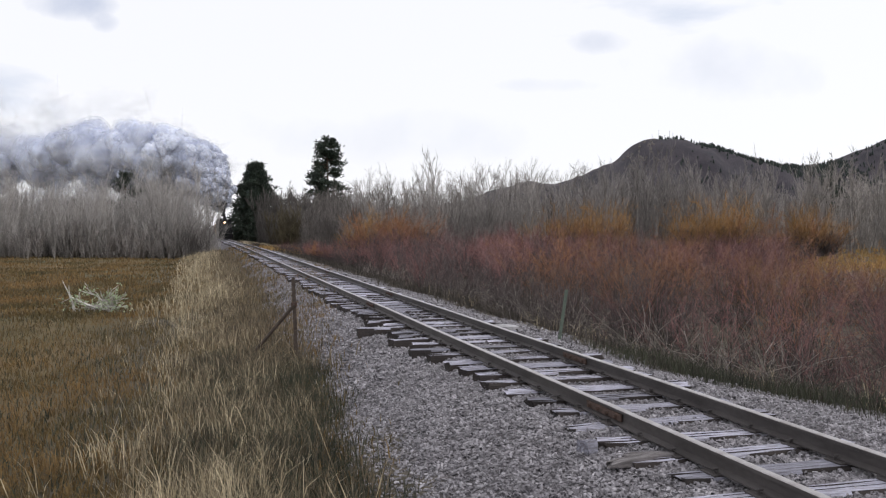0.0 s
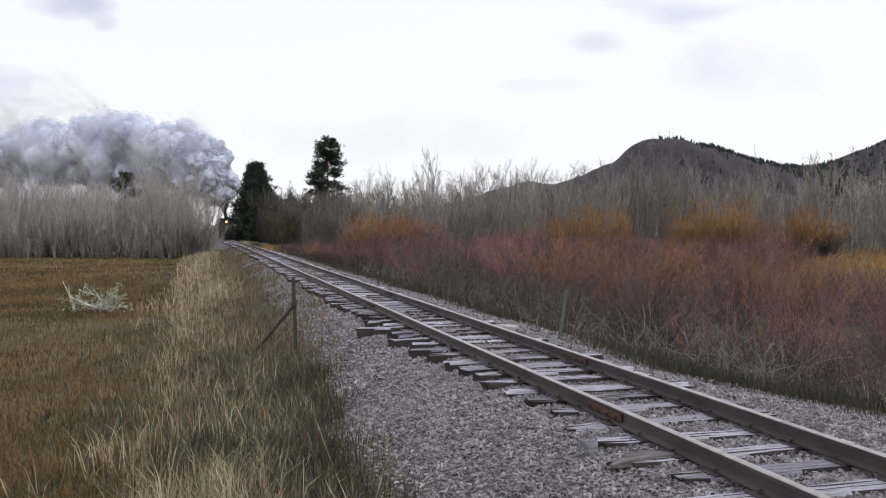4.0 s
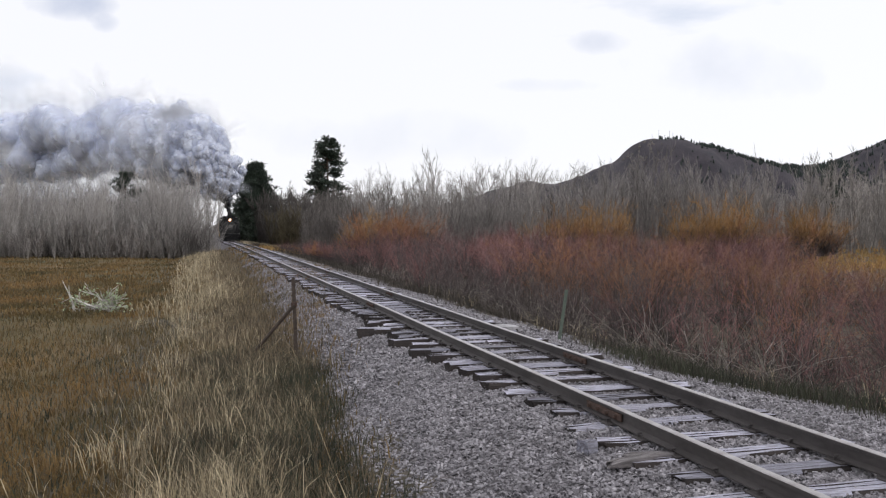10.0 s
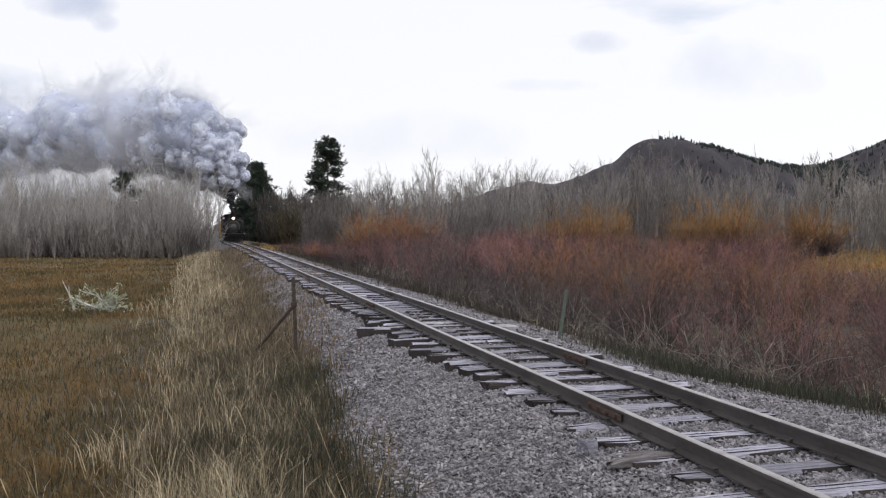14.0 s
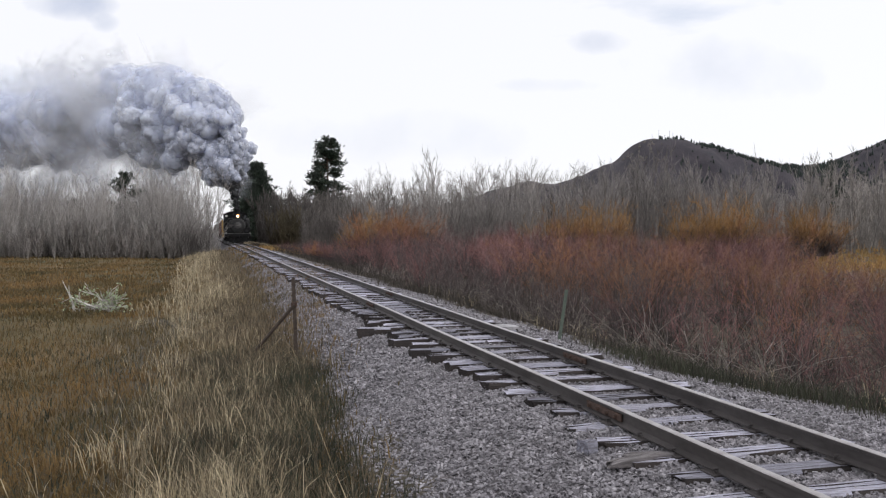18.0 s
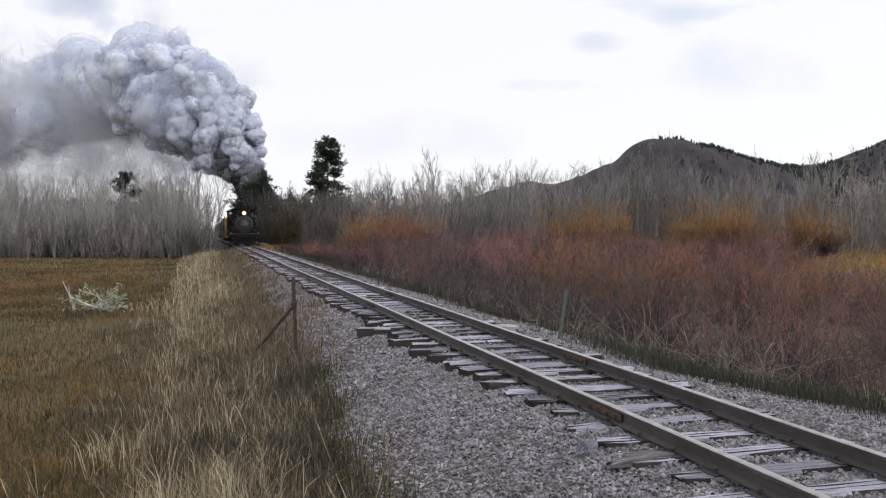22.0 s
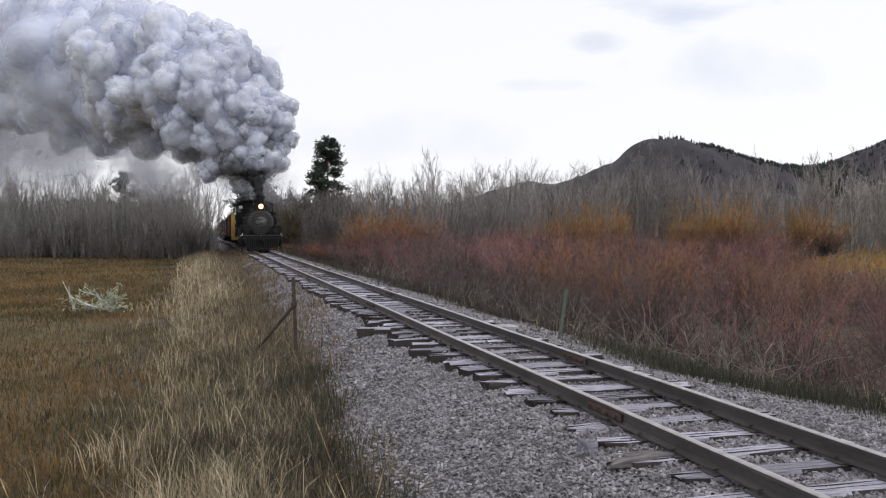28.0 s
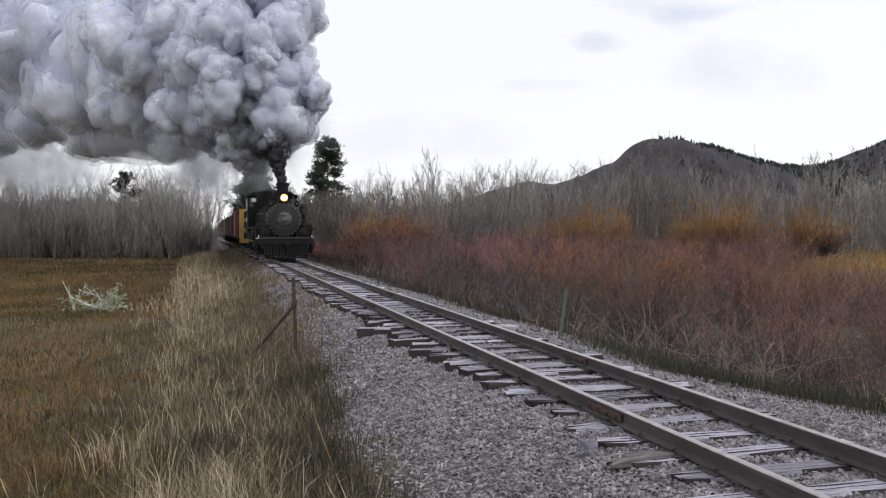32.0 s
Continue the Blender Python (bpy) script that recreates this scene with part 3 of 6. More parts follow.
def fan(z0, z1, x0, x1, power=1.6):
    """A part of the meadow between two distances and two directions from the standpoint."""
    def at(rng, n):
        y = z0 + (z1 - z0) * rng.random(n) ** power
        x = (x0 + (x1 - x0) * rng.random(n)) * y
        return x, y
    return at


strew("tall_grass", "straw", 2700, band(3.0, 7.6, -1.7, -0.95, 1.0, 0.16), 0.56, 0.0062, 31, "tall dry straw-coloured grass on the bank", 0.3, 0.08)
strew("tall_grass", "straw", 2600, band(8.2, 26, -2.3, -0.9, 1.2), 0.48, 0.007, 30, "tall dry straw-coloured grass along the bank", 0.3, 0.14)
strew("tall_grass", "straw", 3600, band(24, 75, -2.9, -1.0, 1.3), 0.55, 0.018, 32, "tall dry straw-coloured grass along the bank", 0.25, 0.25)
strew("tall_grass", "straw", 1500, band(2.7, 4.6, -1.5, -0.5, 1.0, 0.15), 0.55, 0.005, 24, "tall dry straw-coloured grass on the bank", 0.35, 0.06)
strew("weeds", "dead", 13000, band(2.4, 14, -1.9, -0.35, 1.1, 0.16), 0.34, 0.006, 33, "brown dead weeds at the gravel's edge", 0.4, 0.10)
strew("weeds", "green", 24000, band(2.4, 15, -1.5, -0.25, 1.1, 0.16), 0.28, 0.008, 40, "dark green weeds low on the bank", 0.4, 0.12)
strew("tall_grass", "straw", 700, band(3.5, 13, -1.3, -0.35, 1.0, 0.12), 0.42, 0.005, 23, "single straw blades among the weeds", 0.35, 0.1)
strew("weeds", "dead", 11000, band(13, 75, -1.3, -0.1, 1.4), 0.42, 0.016, 34, "brown dead weeds at the gravel's edge", 0.4, 0.25)
strew("meadow_grass", "meadow", 52000, fan(4.5, 40, -0.62, -0.14, 1.3), 0.18, 0.013, 35, "short brown and olive meadow grass", 0.5, 0.25)
strew("meadow_grass", "meadow", 30000, fan(22, 80, -0.62, -0.22, 1.0), 0.22, 0.05, 36, "short brown and olive meadow grass", 0.5, 0.4)
strew("meadow_tufts", "green", 8000, fan(7, 40, -0.62, -0.2, 1.2), 0.2, 0.014, 25, "dark green tufts in the meadow", 0.4, 0.5)
strew("straw_tufts", "straw", 500, fan(5.5, 26, -0.42, -0.2, 1.2), 0.34, 0.008, 37, "straw tufts standing in the meadow", 0.3, 0.06)
strew("green_grass", "green", 13000, band(4.5, 12.5, 0.2, 2.2, 1.0, 0.4), 0.32, 0.007, 38, "dark green grass at the foot of the willows", 0.6, 0.2)
strew("dry_grass", "litter", 11000, band(4.5, 36, 0.1, 2.2, 1.2, 0.3), 0.3, 0.008, 26, "brown dead weeds under the willows", 0.4, 0.2)
strew("dry_grass", "straw", 700, band(5, 30, 0.2, 2.4, 1.2), 0.46, 0.006, 39, "pale dry grass at the foot of the willows", 0.35, 0.1)
strew("dry_grass", "litter", 9000, band(20, 150, 0.1, 3.4, 1.3), 0.5, 0.025, 29, "dry brown grass at the foot of the willows", 0.35, 0.3)
strew("dry_grass", "field", 6000, fan(45, 105, 0.4, 0.62, 1.0), 0.5, 0.06, 28, "golden dry grass of the field beyond the willows", 0.35, 0.4)
strew("dry_grass", "litter", 6000, band(5.5, 26, 2.2, 7.0, 1.1, 0.3), 0.3, 0.01, 45, "dead brown grass between the willows", 0.4, 0.25)
strew("dry_grass", "field", 2600, fan(72, 112, -0.212, -0.176, 1.0), 0.45, 0.05, 44, "pale yellow grass strip beside the line", 0.35, 0.4)
strew("dry_grass", "straw", 3000, fan(110, 150, -0.235, -0.18, 1.0), 0.6, 0.08, 27, "pale dry grass mound beside the line", 0.35, 0.5)


# ======== woody plants ========
def grow(rng, p, d, length, r, level, out, spec):
    """One branch of a bare plant, bending as it goes, with its side shoots. out: lists of pieces by level."""
    segs = spec["segs"][level]
    step = length / segs
    q = np.array(p, float)
    d = np.array(d, float)
    for k in range(segs):
        d = d + rng.normal(0, spec["bend"][level], 3) + np.array([0, 0, spec["up"][level]])
        d /= np.linalg.norm(d)
        e = q + d * step
        ra, rb = r * (1 - 0.8 * k / segs), r * (1 - 0.8 * (k + 1) / segs)
        out[level].append((q, e, ra, rb))
        if level + 1 < len(spec["segs"]) and (k + 1) / segs >= spec["bare"][level]:
            for _ in range(rng.poisson(spec["shoots"][level])):
                s = rng.normal(0, 1, 3)
                s -= s.dot(d) * d
                s /= np.linalg.norm(s)
                a = spec["angle"][level] * rng.uniform(0.6, 1.3)
                nd = d * math.cos(a) + s * math.sin(a)
                grow(rng, q + (e - q) * rng.random(), nd, length * spec["ratio"][level] * rng.uniform(0.6, 1.2) * (1 - 0.35 * k / segs), rb * 0.6, level + 1, out, spec)
        q = e


def stick_mesh(name, segs, material, thick=1.0, sides=3, least=0.0, tips=()):
    """Bent limbs as tapered sticks; tips are pointed twigs."""
    pieces = []
    if len(segs):
        P0, P1 = np.array([s[0] for s in segs]), np.array([s[1] for s in segs])
        R0, R1 = np.maximum([s[2] * thick for s in segs], least), np.maximum([s[3] * thick for s in segs], least * 0.6)
        pieces.append(sticks(P0, P1, R0, R1, sides))
    if len(tips):
        P0, P1 = np.array([s[0] for s in tips]), np.array([s[1] for s in tips])
        pieces.append(spikes(P0, P1, np.maximum([s[2] * thick for s in tips], least)))
    return tri_mesh(name, *joined(pieces), material)


COTTONWOOD = dict(segs=(7, 5, 3, 2), bend=(0.09, 0.13, 0.15, 0.18), up=(0.03, 0.09, 0.07, 0.05), bare=(0.22, 0.2, 0.1), shoots=(1.7, 1.7, 1.7), angle=(0.62, 0.6, 0.65), ratio=(0.58, 0.52, 0.5))
THICKET = dict(segs=(5, 2, 1), bend=(0.06, 0.09, 0.12), up=(0.06, 0.14, 0.1), bare=(0.05, 0.05), shoots=(2.3, 4.6), angle=(0.42, 0.55), ratio=(0.42, 0.38))
WILLOW = dict(segs=(4, 2, 1), bend=(0.15, 0.2, 0.3), up=(0.03, 0.07, 0.04), bare=(0.1, 0.0), shoots=(2.0, 3.0), angle=(0.55, 0.7), ratio=(0.45, 0.55))


def cottonwood_proto(seed, h, lean=0.0, twigs=0.0095):
    rng = np.random.default_rng(seed)
    out = [[], [], [], []]
    for k in range(rng.integers(1, 3)):
        a = rng.uniform(0, 6.28)
        t = lean if k == 0 else 0.3
        grow(rng, (0, 0, -0.2), (t * math.cos(a), t * math.sin(a), 1), h * rng.uniform(0.8, 1.0), h * 0.015, 0, out, COTTONWOOD)
    tall = max(q[1][2] for level in out for q in level) / (h * 0.95)
    out = [[(q[0] / tall, q[1] / tall, q[2], q[3]) for q in level] for level in out]
    return stick_mesh("trunk", out[0] + out[1], M["bark"], 1.0, 5, 0.024), stick_mesh("crown", out[2], M["cotton_twig"], 1.0, 3, twigs, out[3])


def thicket_proto(seed, h, n, twigs=0.018, wood="bark", leaf="twig"):
    """A clump of slim upright stems."""
    rng = np.random.default_rng(seed)
    out = [[], [], []]
    for k in range(n):
        a, r = rng.uniform(0, 6.28), h * 0.33 * math.sqrt(rng.random())
        t = rng.uniform(0, 0.16)
        grow(rng, (r * math.cos(a), r * math.sin(a), -0.15), (t * math.cos(a), t * math.sin(a), 1), h * rng.uniform(0.45, 1.0), h * 0.006, 0, out, THICKET)
    return stick_mesh("trunk", out[0], M[wood], 1.0, 3, 0.016), stick_mesh("crown", out[1], M[leaf], 1.0, 3, twigs, out[2])


def willow_proto(seed, h, n, tips, least=0.006):
    """A many-stemmed shrub: grey canes below, coloured twigs above."""
    rng = np.random.default_rng(seed)
    out = [[], [], []]
    for k in range(n):
        a, r = rng.uniform(0, 6.28), 0.5 * math.sqrt(rng.random())
        t = rng.uniform(0.05, 0.95)
        grow(rng, (r * math.cos(a), r * math.sin(a), -0.1), (t * math.cos(a), t * math.sin(a), 1), h * rng.uniform(0.45, 1.1), 0.009, 0, out, WILLOW)
    cut = 0.5 * h

    def lower(q):
        return q[1][2] < cut * rng.uniform(0.5, 1.5)

    low, high = [], []
    for q in out[0] + out[1]:
        (low if lower(q) else high).append(q)
    low_tips, high_tips = [], []
    for q in out[2]:
        (low_tips if lower(q) else high_tips).append(q)
    return stick_mesh("base_growth", low, M["grey_stem"], 1.0, 3, least, low_tips), stick_mesh("crown", high, M[tips], 1.0, 3, least, high_tips)


def plant(name, parts, names, label, category, x, y, turn, size, group, sink=0.0):
    t = thing(name, label, category, group)
    z = float(ground_z(np.array(x), np.array(y))) - sink
    t.matrix_basis = Matrix.LocRotScale((x, y, z), Euler((0, 0, turn)), (size, size, size))
    for me, nm in zip(parts, names):
        tagged(part(nm, me, None, t), kind="stuff")
    return t


def at_bearing(bearing, dist):
    """x for a direction in the view, at a distance ahead."""
    return (bearing - 784) / 1480 * dist


def build_left_trees():
    rng = np.random.default_rng(41)
    protos = [thicket_proto(100 + k, 7.0, 14, 0.013) for k in range(5)]
    rows = ((72, 32, 0.68, 0.9), (78, 26, 0.8, 1.0), (86, 16, 0.9, 1.12), (97, 12, 1.0, 1.25))
    for dist, n, s0, s1 in rows:
        for k in range(n):
            bearing = -70 + 428 * (k + rng.uniform(0.1, 0.9)) / n
            d = dist + rng.uniform(-3, 4)
            x = at_bearing(bearing, d)
            u, v = uv_of(x, d)
            if v > -4.3:
                continue
            size = rng.uniform(s0, s1) * (0.98 if bearing > 190 else 0.9)
            plant("bare_thicket", protos[rng.integers(5)], ("trunk", "crown"), "dense leafless grey thicket of slim upright stems", "tree", x, d, rng.uniform(0, 6.28), size, "thicket by the meadow")
    for bearing, d, s in ((165, 84, 1.2), (262, 82, 1.22), (300, 80, 1.25), (338, 84, 1.2), (318, 92, 1.3), (70, 88, 1.2), (10, 90, 1.2), (30, 84, 1.15), (110, 95, 1.2)):
        plant("bare_thicket", protos[rng.integers(5)], ("trunk", "crown"), "tall leafless grey poplar thicket at the meadow's end", "tree", at_bearing(bearing, d), d, rng.uniform(0, 6.28), s, "thicket by the meadow")


def build_thicket_foot():
    """Low grey brush along the front of the thicket by the meadow."""
    rng = np.random.default_rng(57)
    low = [thicket_proto(280 + k, 2.4, 9, 0.022, "grey_stem", "cotton_twig") for k in range(3)]
    for k in range(60):
        bearing = -70 + 450 * (k + rng.random()) / 60
        d = 69.5 + rng.uniform(-1.2, 2.5)
        u, v = uv_of(at_bearing(bearing, d), d)
        if v < -3.2:
            plant("bare_shrub", low[rng.integers(3)], ("trunk", "crown"), "low leafless grey shrub at the meadow's end", "shrub", at_bearing(bearing, d), d, rng.uniform(0, 6.28), rng.uniform(0.6, 1.25), "brush by the meadow")


def build_right_trees():
    rng = np.random.default_rng(43)
    protos = [cottonwood_proto(200 + k, 11.0, 0.12) for k in range(6)]
    low = [thicket_proto(230 + k, 6.5, 12, 0.017, "bark", "cotton_twig") for k in range(4)]
    low += [thicket_proto(240 + k, 6.5, 12, 0.017, "dark_twig", "dark_twig") for k in range(2)]
    low += [thicket_proto(245 + k, 6.5, 12, 0.016, "bark", "pale_twig") for k in range(2)]
    label = "leafless grey cottonwood with forking limbs"
    spots = []
    for k in range(34):
        bearing = 610 + 520 * (k + rng.uniform(0.1, 0.9)) / 34
        spots.append((bearing, rng.uniform(100, 140), rng.uniform(0.95, 1.28) * (1.0 if bearing > 760 else 0.92)))
    for k in range(26):
        bearing = 1110 + 500 * (k + rng.uniform(0.1, 0.9)) / 26
        spots.append((bearing, rng.uniform(95, 130), rng.uniform(0.75, 1.0) * (0.82 if bearing > 1430 else 1)))
    for bearing, d, s in spots:
        plant("cottonwood", protos[rng.integers(6)], ("trunk", "crown"), label, "tree", at_bearing(bearing, d), d, rng.uniform(0, 6.28), s * d / 118, "cottonwoods beyond the willows")
    for k in range(146):
        bearing = 485 + 1130 * (k + rng.uniform(0.0, 1)) / 96 if k < 96 else rng.uniform(610, 1020)
        d = rng.uniform(75, 118) if bearing > 620 else rng.uniform(125, 165)
        s = rng.uniform(0.75, 1.15) * (1.3 if bearing > 1050 else 1.12)
        u, v = uv_of(at_bearing(bearing, d), d)
        pick = rng.integers(4)
        if bearing > 1180:
            pick = 6 + rng.integers(2) if rng.random() < 0.75 else pick
        elif rng.random() < 0.2:
            pick = 4 + rng.integers(2)
        if k >= 96 and v > 4.5:
            plant("cottonwood", protos[rng.integers(6)], ("trunk", "crown"), label, "tree", at_bearing(bearing, d), d, rng.uniform(0, 6.28), s * 0.68 * d / 118, "cottonwoods beyond the willows")
        elif v > 4.5 and bearing > 635:
            plant("bare_thicket", low[pick], ("trunk", "crown"), "leafless grey undergrowth below the cottonwoods", "shrub", at_bearing(bearing, d), d, rng.uniform(0, 6.28), s, "grey undergrowth")


def build_brush():
    """Dark brush between the two large pines and along the line."""
    rng = np.random.default_rng(53)
    low = [thicket_proto(260 + k, 5.2, 14, 0.024, "dark_twig", "dark_twig") for k in range(3)]
    for k in range(66):
        bearing = 478 + 150 * rng.random()
        d = rng.uniform(80, 150) if bearing > 548 else rng.uniform(126, 160)
        u, v = uv_of(at_bearing(bearing, d), d)
        if v > 5:
            plant("bare_thicket", low[rng.integers(3)], ("trunk", "crown"), "dense dark leafless brush beside the line", "shrub", at_bearing(bearing, d), d, rng.uniform(0, 6.28), rng.uniform(0.8, 1.45) * (d / 120), "dark brush")


def build_willows():
    rng = np.random.default_rng(47)
    kinds = {}
    for tips in ("red_twig", "orange_twig", "gold_twig", "grey_twig"):
        kinds[tips] = [willow_proto(300 + k + 10 * len(kinds), 2.05, 36, tips, 0.0024) for k in range(3)]
        kinds[tips + "_far"] = [willow_proto(360 + k + 10 * len(kinds), 2.05, 26, tips, 0.0052) for k in range(2)]
    words = {"grey_twig": "leafless grey-brown willow shrub", "red_twig": "leafless red-twigged willow shrub", "orange_twig": "leafless orange-twigged willow shrub", "gold_twig": "golden-orange willow shrub with last leaves"}
    for u in np.arange(9, 100, 1.9):
        reach = 3.6 + 0.62 * u
        gap = 1.5 + u * 0.028
        v = float(right_edge(u)) + 1.9 + (1.2 if u > 30 else 0)
        while v < reach + 6:
            uu, vv = u + rng.uniform(-0.9, 0.9), v + rng.uniform(-0.5, 0.5)
            p = on_track(uu, vv)
            bearing = 784 + 1480 * p.x / p.y if p.y > 4 else 9999
            depth = vv - right_edge(uu)
            v += gap * (1 + 0.07 * depth)
            if bearing > 1720 or p.y < 7.5 or (bearing > 1430 and p.y > 30):
                continue
            patch = wave(p.x * 0.9 + 7, p.y * 0.9)
            tips = "orange_twig" if patch > 0.2 and bearing > 900 else "red_twig"
            if rng.random() < 0.17 or (960 < bearing < 1150 and 13 < p.y < 26 and rng.random() < 0.6) or (bearing > 1250 and p.y > 16 and rng.random() < 0.4):
                tips = "orange_twig"
            if rng.random() < (0.1 if patch > 0.2 else 0.02):
                tips = "gold_twig"
            if rng.random() < ((0.8 if uu > 13 and bearing < 1080 else 0.38) if depth < 3.6 else 0.12):
                tips = "grey_twig"
            size = rng.uniform(0.85, 1.15) * (1.0 if u < 40 else 1.08) * (0.8 if depth < 3 else 1)
            if bearing < 820 and p.y > 24 and rng.random() < 0.75:
                tips = "red_twig" if rng.random() < 0.6 else "grey_twig"
            if bearing < 625 and p.y > 32:
                size *= 0.6
                tips = "red_twig" if rng.random() < 0.4 else "grey_twig"
            if p.y > 36 and tips in ("orange_twig", "gold_twig") and rng.random() < 0.85:
                tips = "red_twig"
            if bearing > 1400 and p.y > 15:
                size *= 0.8
            far = p.y > 26
            plant("willow_shrub", kinds[tips + ("_far" if far else "")][rng.integers(2 if far else 3)], ("base_growth", "crown"), words[tips], "shrub", p.x, p.y, rng.uniform(0, 6.28), size, "willow thicket")
    # taller golden clumps behind
    for bearing, d, s in ((648, 62, 1.5), (682, 61, 1.65), (726, 60, 1.7), (1000, 60, 1.7), (1024, 59, 1.6), (1066, 60, 1.75), (1228, 62, 1.75), (1262, 62, 1.95), (1298, 62, 1.95), (1428, 66, 1.7), (1444, 66, 1.55)):
        for j in range(4):
            tips = "gold_twig" if rng.random() < (0.8 if bearing > 760 else 0.2) else "orange_twig"
            dd = d + rng.uniform(-1.5, 1.5)
            plant("willow_shrub", kinds[tips + "_far"][rng.integers(2)], ("base_growth", "crown"), words[tips], "shrub", at_bearing(bearing + rng.uniform(-6, 6), dd), dd, rng.uniform(0, 6.28), s * rng.uniform(0.9, 1.12), "golden willows")


def build_stalks():
    """Pale dead canes leaning about in front of the willows."""
    rng = np.random.default_rng(59)
    segs = []
    for k in range(900):
        u = 9.5 + 30 * rng.random() ** 1.1
        v = float(right_edge(u)) + rng.uniform(0.9, 3.2)
        p = on_track(u, v)
        q = np.array([p.x, p.y, gz_at(p.x, p.y)])
        a = rng.uniform(0, 6.28)
        d = np.array([math.cos(a) * rng.uniform(0.3, 1.4), math.sin(a) * 0.6, 1.0])
        d /= np.linalg.norm(d)
        n, step, r = 4, rng.uniform(0.12, 0.34), rng.uniform(0.0025, 0.005)
        for j in range(n):
            e = q + d * step
            segs.append((q, e, r, r * 0.8))
            q = e
            d = d + rng.normal(0, 0.22, 3) + np.array([0, 0, -0.16])
            d /= np.linalg.norm(d)
    ob = new("dead_stalks", stick_mesh("dead_stalks", segs, M["stalk"], 1.0, 3))
    tagged(ob, "pale dead stalks leaning in front of the willows", "stalks", kind="stuff")


def build_tall_stems():
    """A few long bleached grass stems standing out over the gravel's edge."""
    rng = np.random.default_rng(61)
    for bearing, d, h, lean in ((632, 5.4, 0.72, -0.32), (668, 4.7, 0.55, -0.38), (640, 4.9, 0.45, 0.2), (655, 4.6, 0.4, 0.5)):
        x = at_bearing(bearing, d)
        q, dr, segs = np.array([x, d, gz_at(x, d)]), np.array([lean, 0.05, 1.0]), []
        for k in range(7):
            e = q + dr / np.linalg.norm(dr) * h / 7
            segs.append((q, e, 0.0042 - 0.0004 * k, 0.0038 - 0.0004 * k))
            q = e
            dr = dr + np.array([lean * 0.03, 0, -0.04]) + rng.normal(0, 0.025, 3)
        head = [(q, q + np.array([lean * 0.1, 0, 0.08]), 0.006, 0.001)]
        t = thing("grass_stem", "long bleached grass stem at the gravel's edge", "grass", "long stems")
        part("stem", stick_mesh("stem", segs, M["straw"], 1.0, 4), None, t)
        part("seed_head", stick_mesh("seed_head", head, M["straw"], 1.0, 4), None, t)


def gz_at(x, y):
    return float(ground_z(np.array(float(x)), np.array(float(y))))


M["stalk"] = mat("dead_stalk", (0.34, 0.30, 0.27), (0.17, 0.145, 0.13), 0.8, scale=3, bump=0, island=0.35)


def pine_proto(seed, h, width, limbs, base, sparse):
    """A pine: tapered trunk, drooping limbs, and needle tufts along them."""
    rng = np.random.default_rng(seed)
    wood = [((0, 0, -0.3), (0.1, 0, h * 0.5), h * 0.02, h * 0.013), ((0.1, 0, h * 0.5), (0.05, 0.1, h * 0.98), h * 0.013, 0.03)]
    A, B = [], []
    for k in range(limbs):
        s = base + (0.99 - base) * (k + rng.random()) / limbs
        q = (s - base) / (1 - base)
        if sparse:
            env = width * float(np.interp(q, (0, 0.3, 0.55, 0.8, 0.93, 1), (0.6, 0.95, 1.0, 0.72, 0.5, 0.42))) * rng.uniform(0.4, 1.08)
        else:
            env = width * min(1.0, 0.85 + 1.2 * q) * (1.02 - q ** 1.5) ** 0.85 * rng.uniform(0.6, 1.1)
        env = max(env, width * 0.1)
        a = rng.uniform(0, 6.28)
        tip = np.array([env * math.cos(a), env * math.sin(a), s * h + env * (rng.uniform(-0.05, 0.3) if sparse else rng.uniform(-0.3, 0.05))])
        root = np.array([0.05, 0, s * h])
        wood.append((tuple(root), tuple(tip), 0.07 if sparse else 0.05, 0.02))
        tufts = 3 if sparse else 5
        for j in range(tufts):
            f = 1 - (0.55 if sparse else 0.8) * j / tufts
            c = root + (tip - root) * f + rng.normal(0, 0.12 * env / 2 + 0.1, 3)
            size = h * (0.021 if sparse else 0.028) * rng.uniform(0.6, 1.4)
            nn = 26
            o = rng.normal(0, 1, (nn, 3)) * size * np.array([1, 1, 0.6])
            dr = rng.normal(0, 1, (nn, 3)) + np.array([math.cos(a), math.sin(a), 0.5])
            dr /= np.linalg.norm(dr, axis=1, keepdims=True)
            A.append(c + o)
            B.append(c + o + dr * size * rng.uniform(0.6, 1.3, (nn, 1)))
    A, B = np.concatenate(A), np.concatenate(B)
    t = h * 0.0062
    crown = tri_mesh("crown", *sticks(A, B, np.full(len(A), t), np.full(len(A), t * 0.35)), M["needles"])
    return stick_mesh("trunk", [(np.array(a), np.array(b), c, d) for a, b, c, d in wood], M["pine_bark"], 1.0, 6), crown


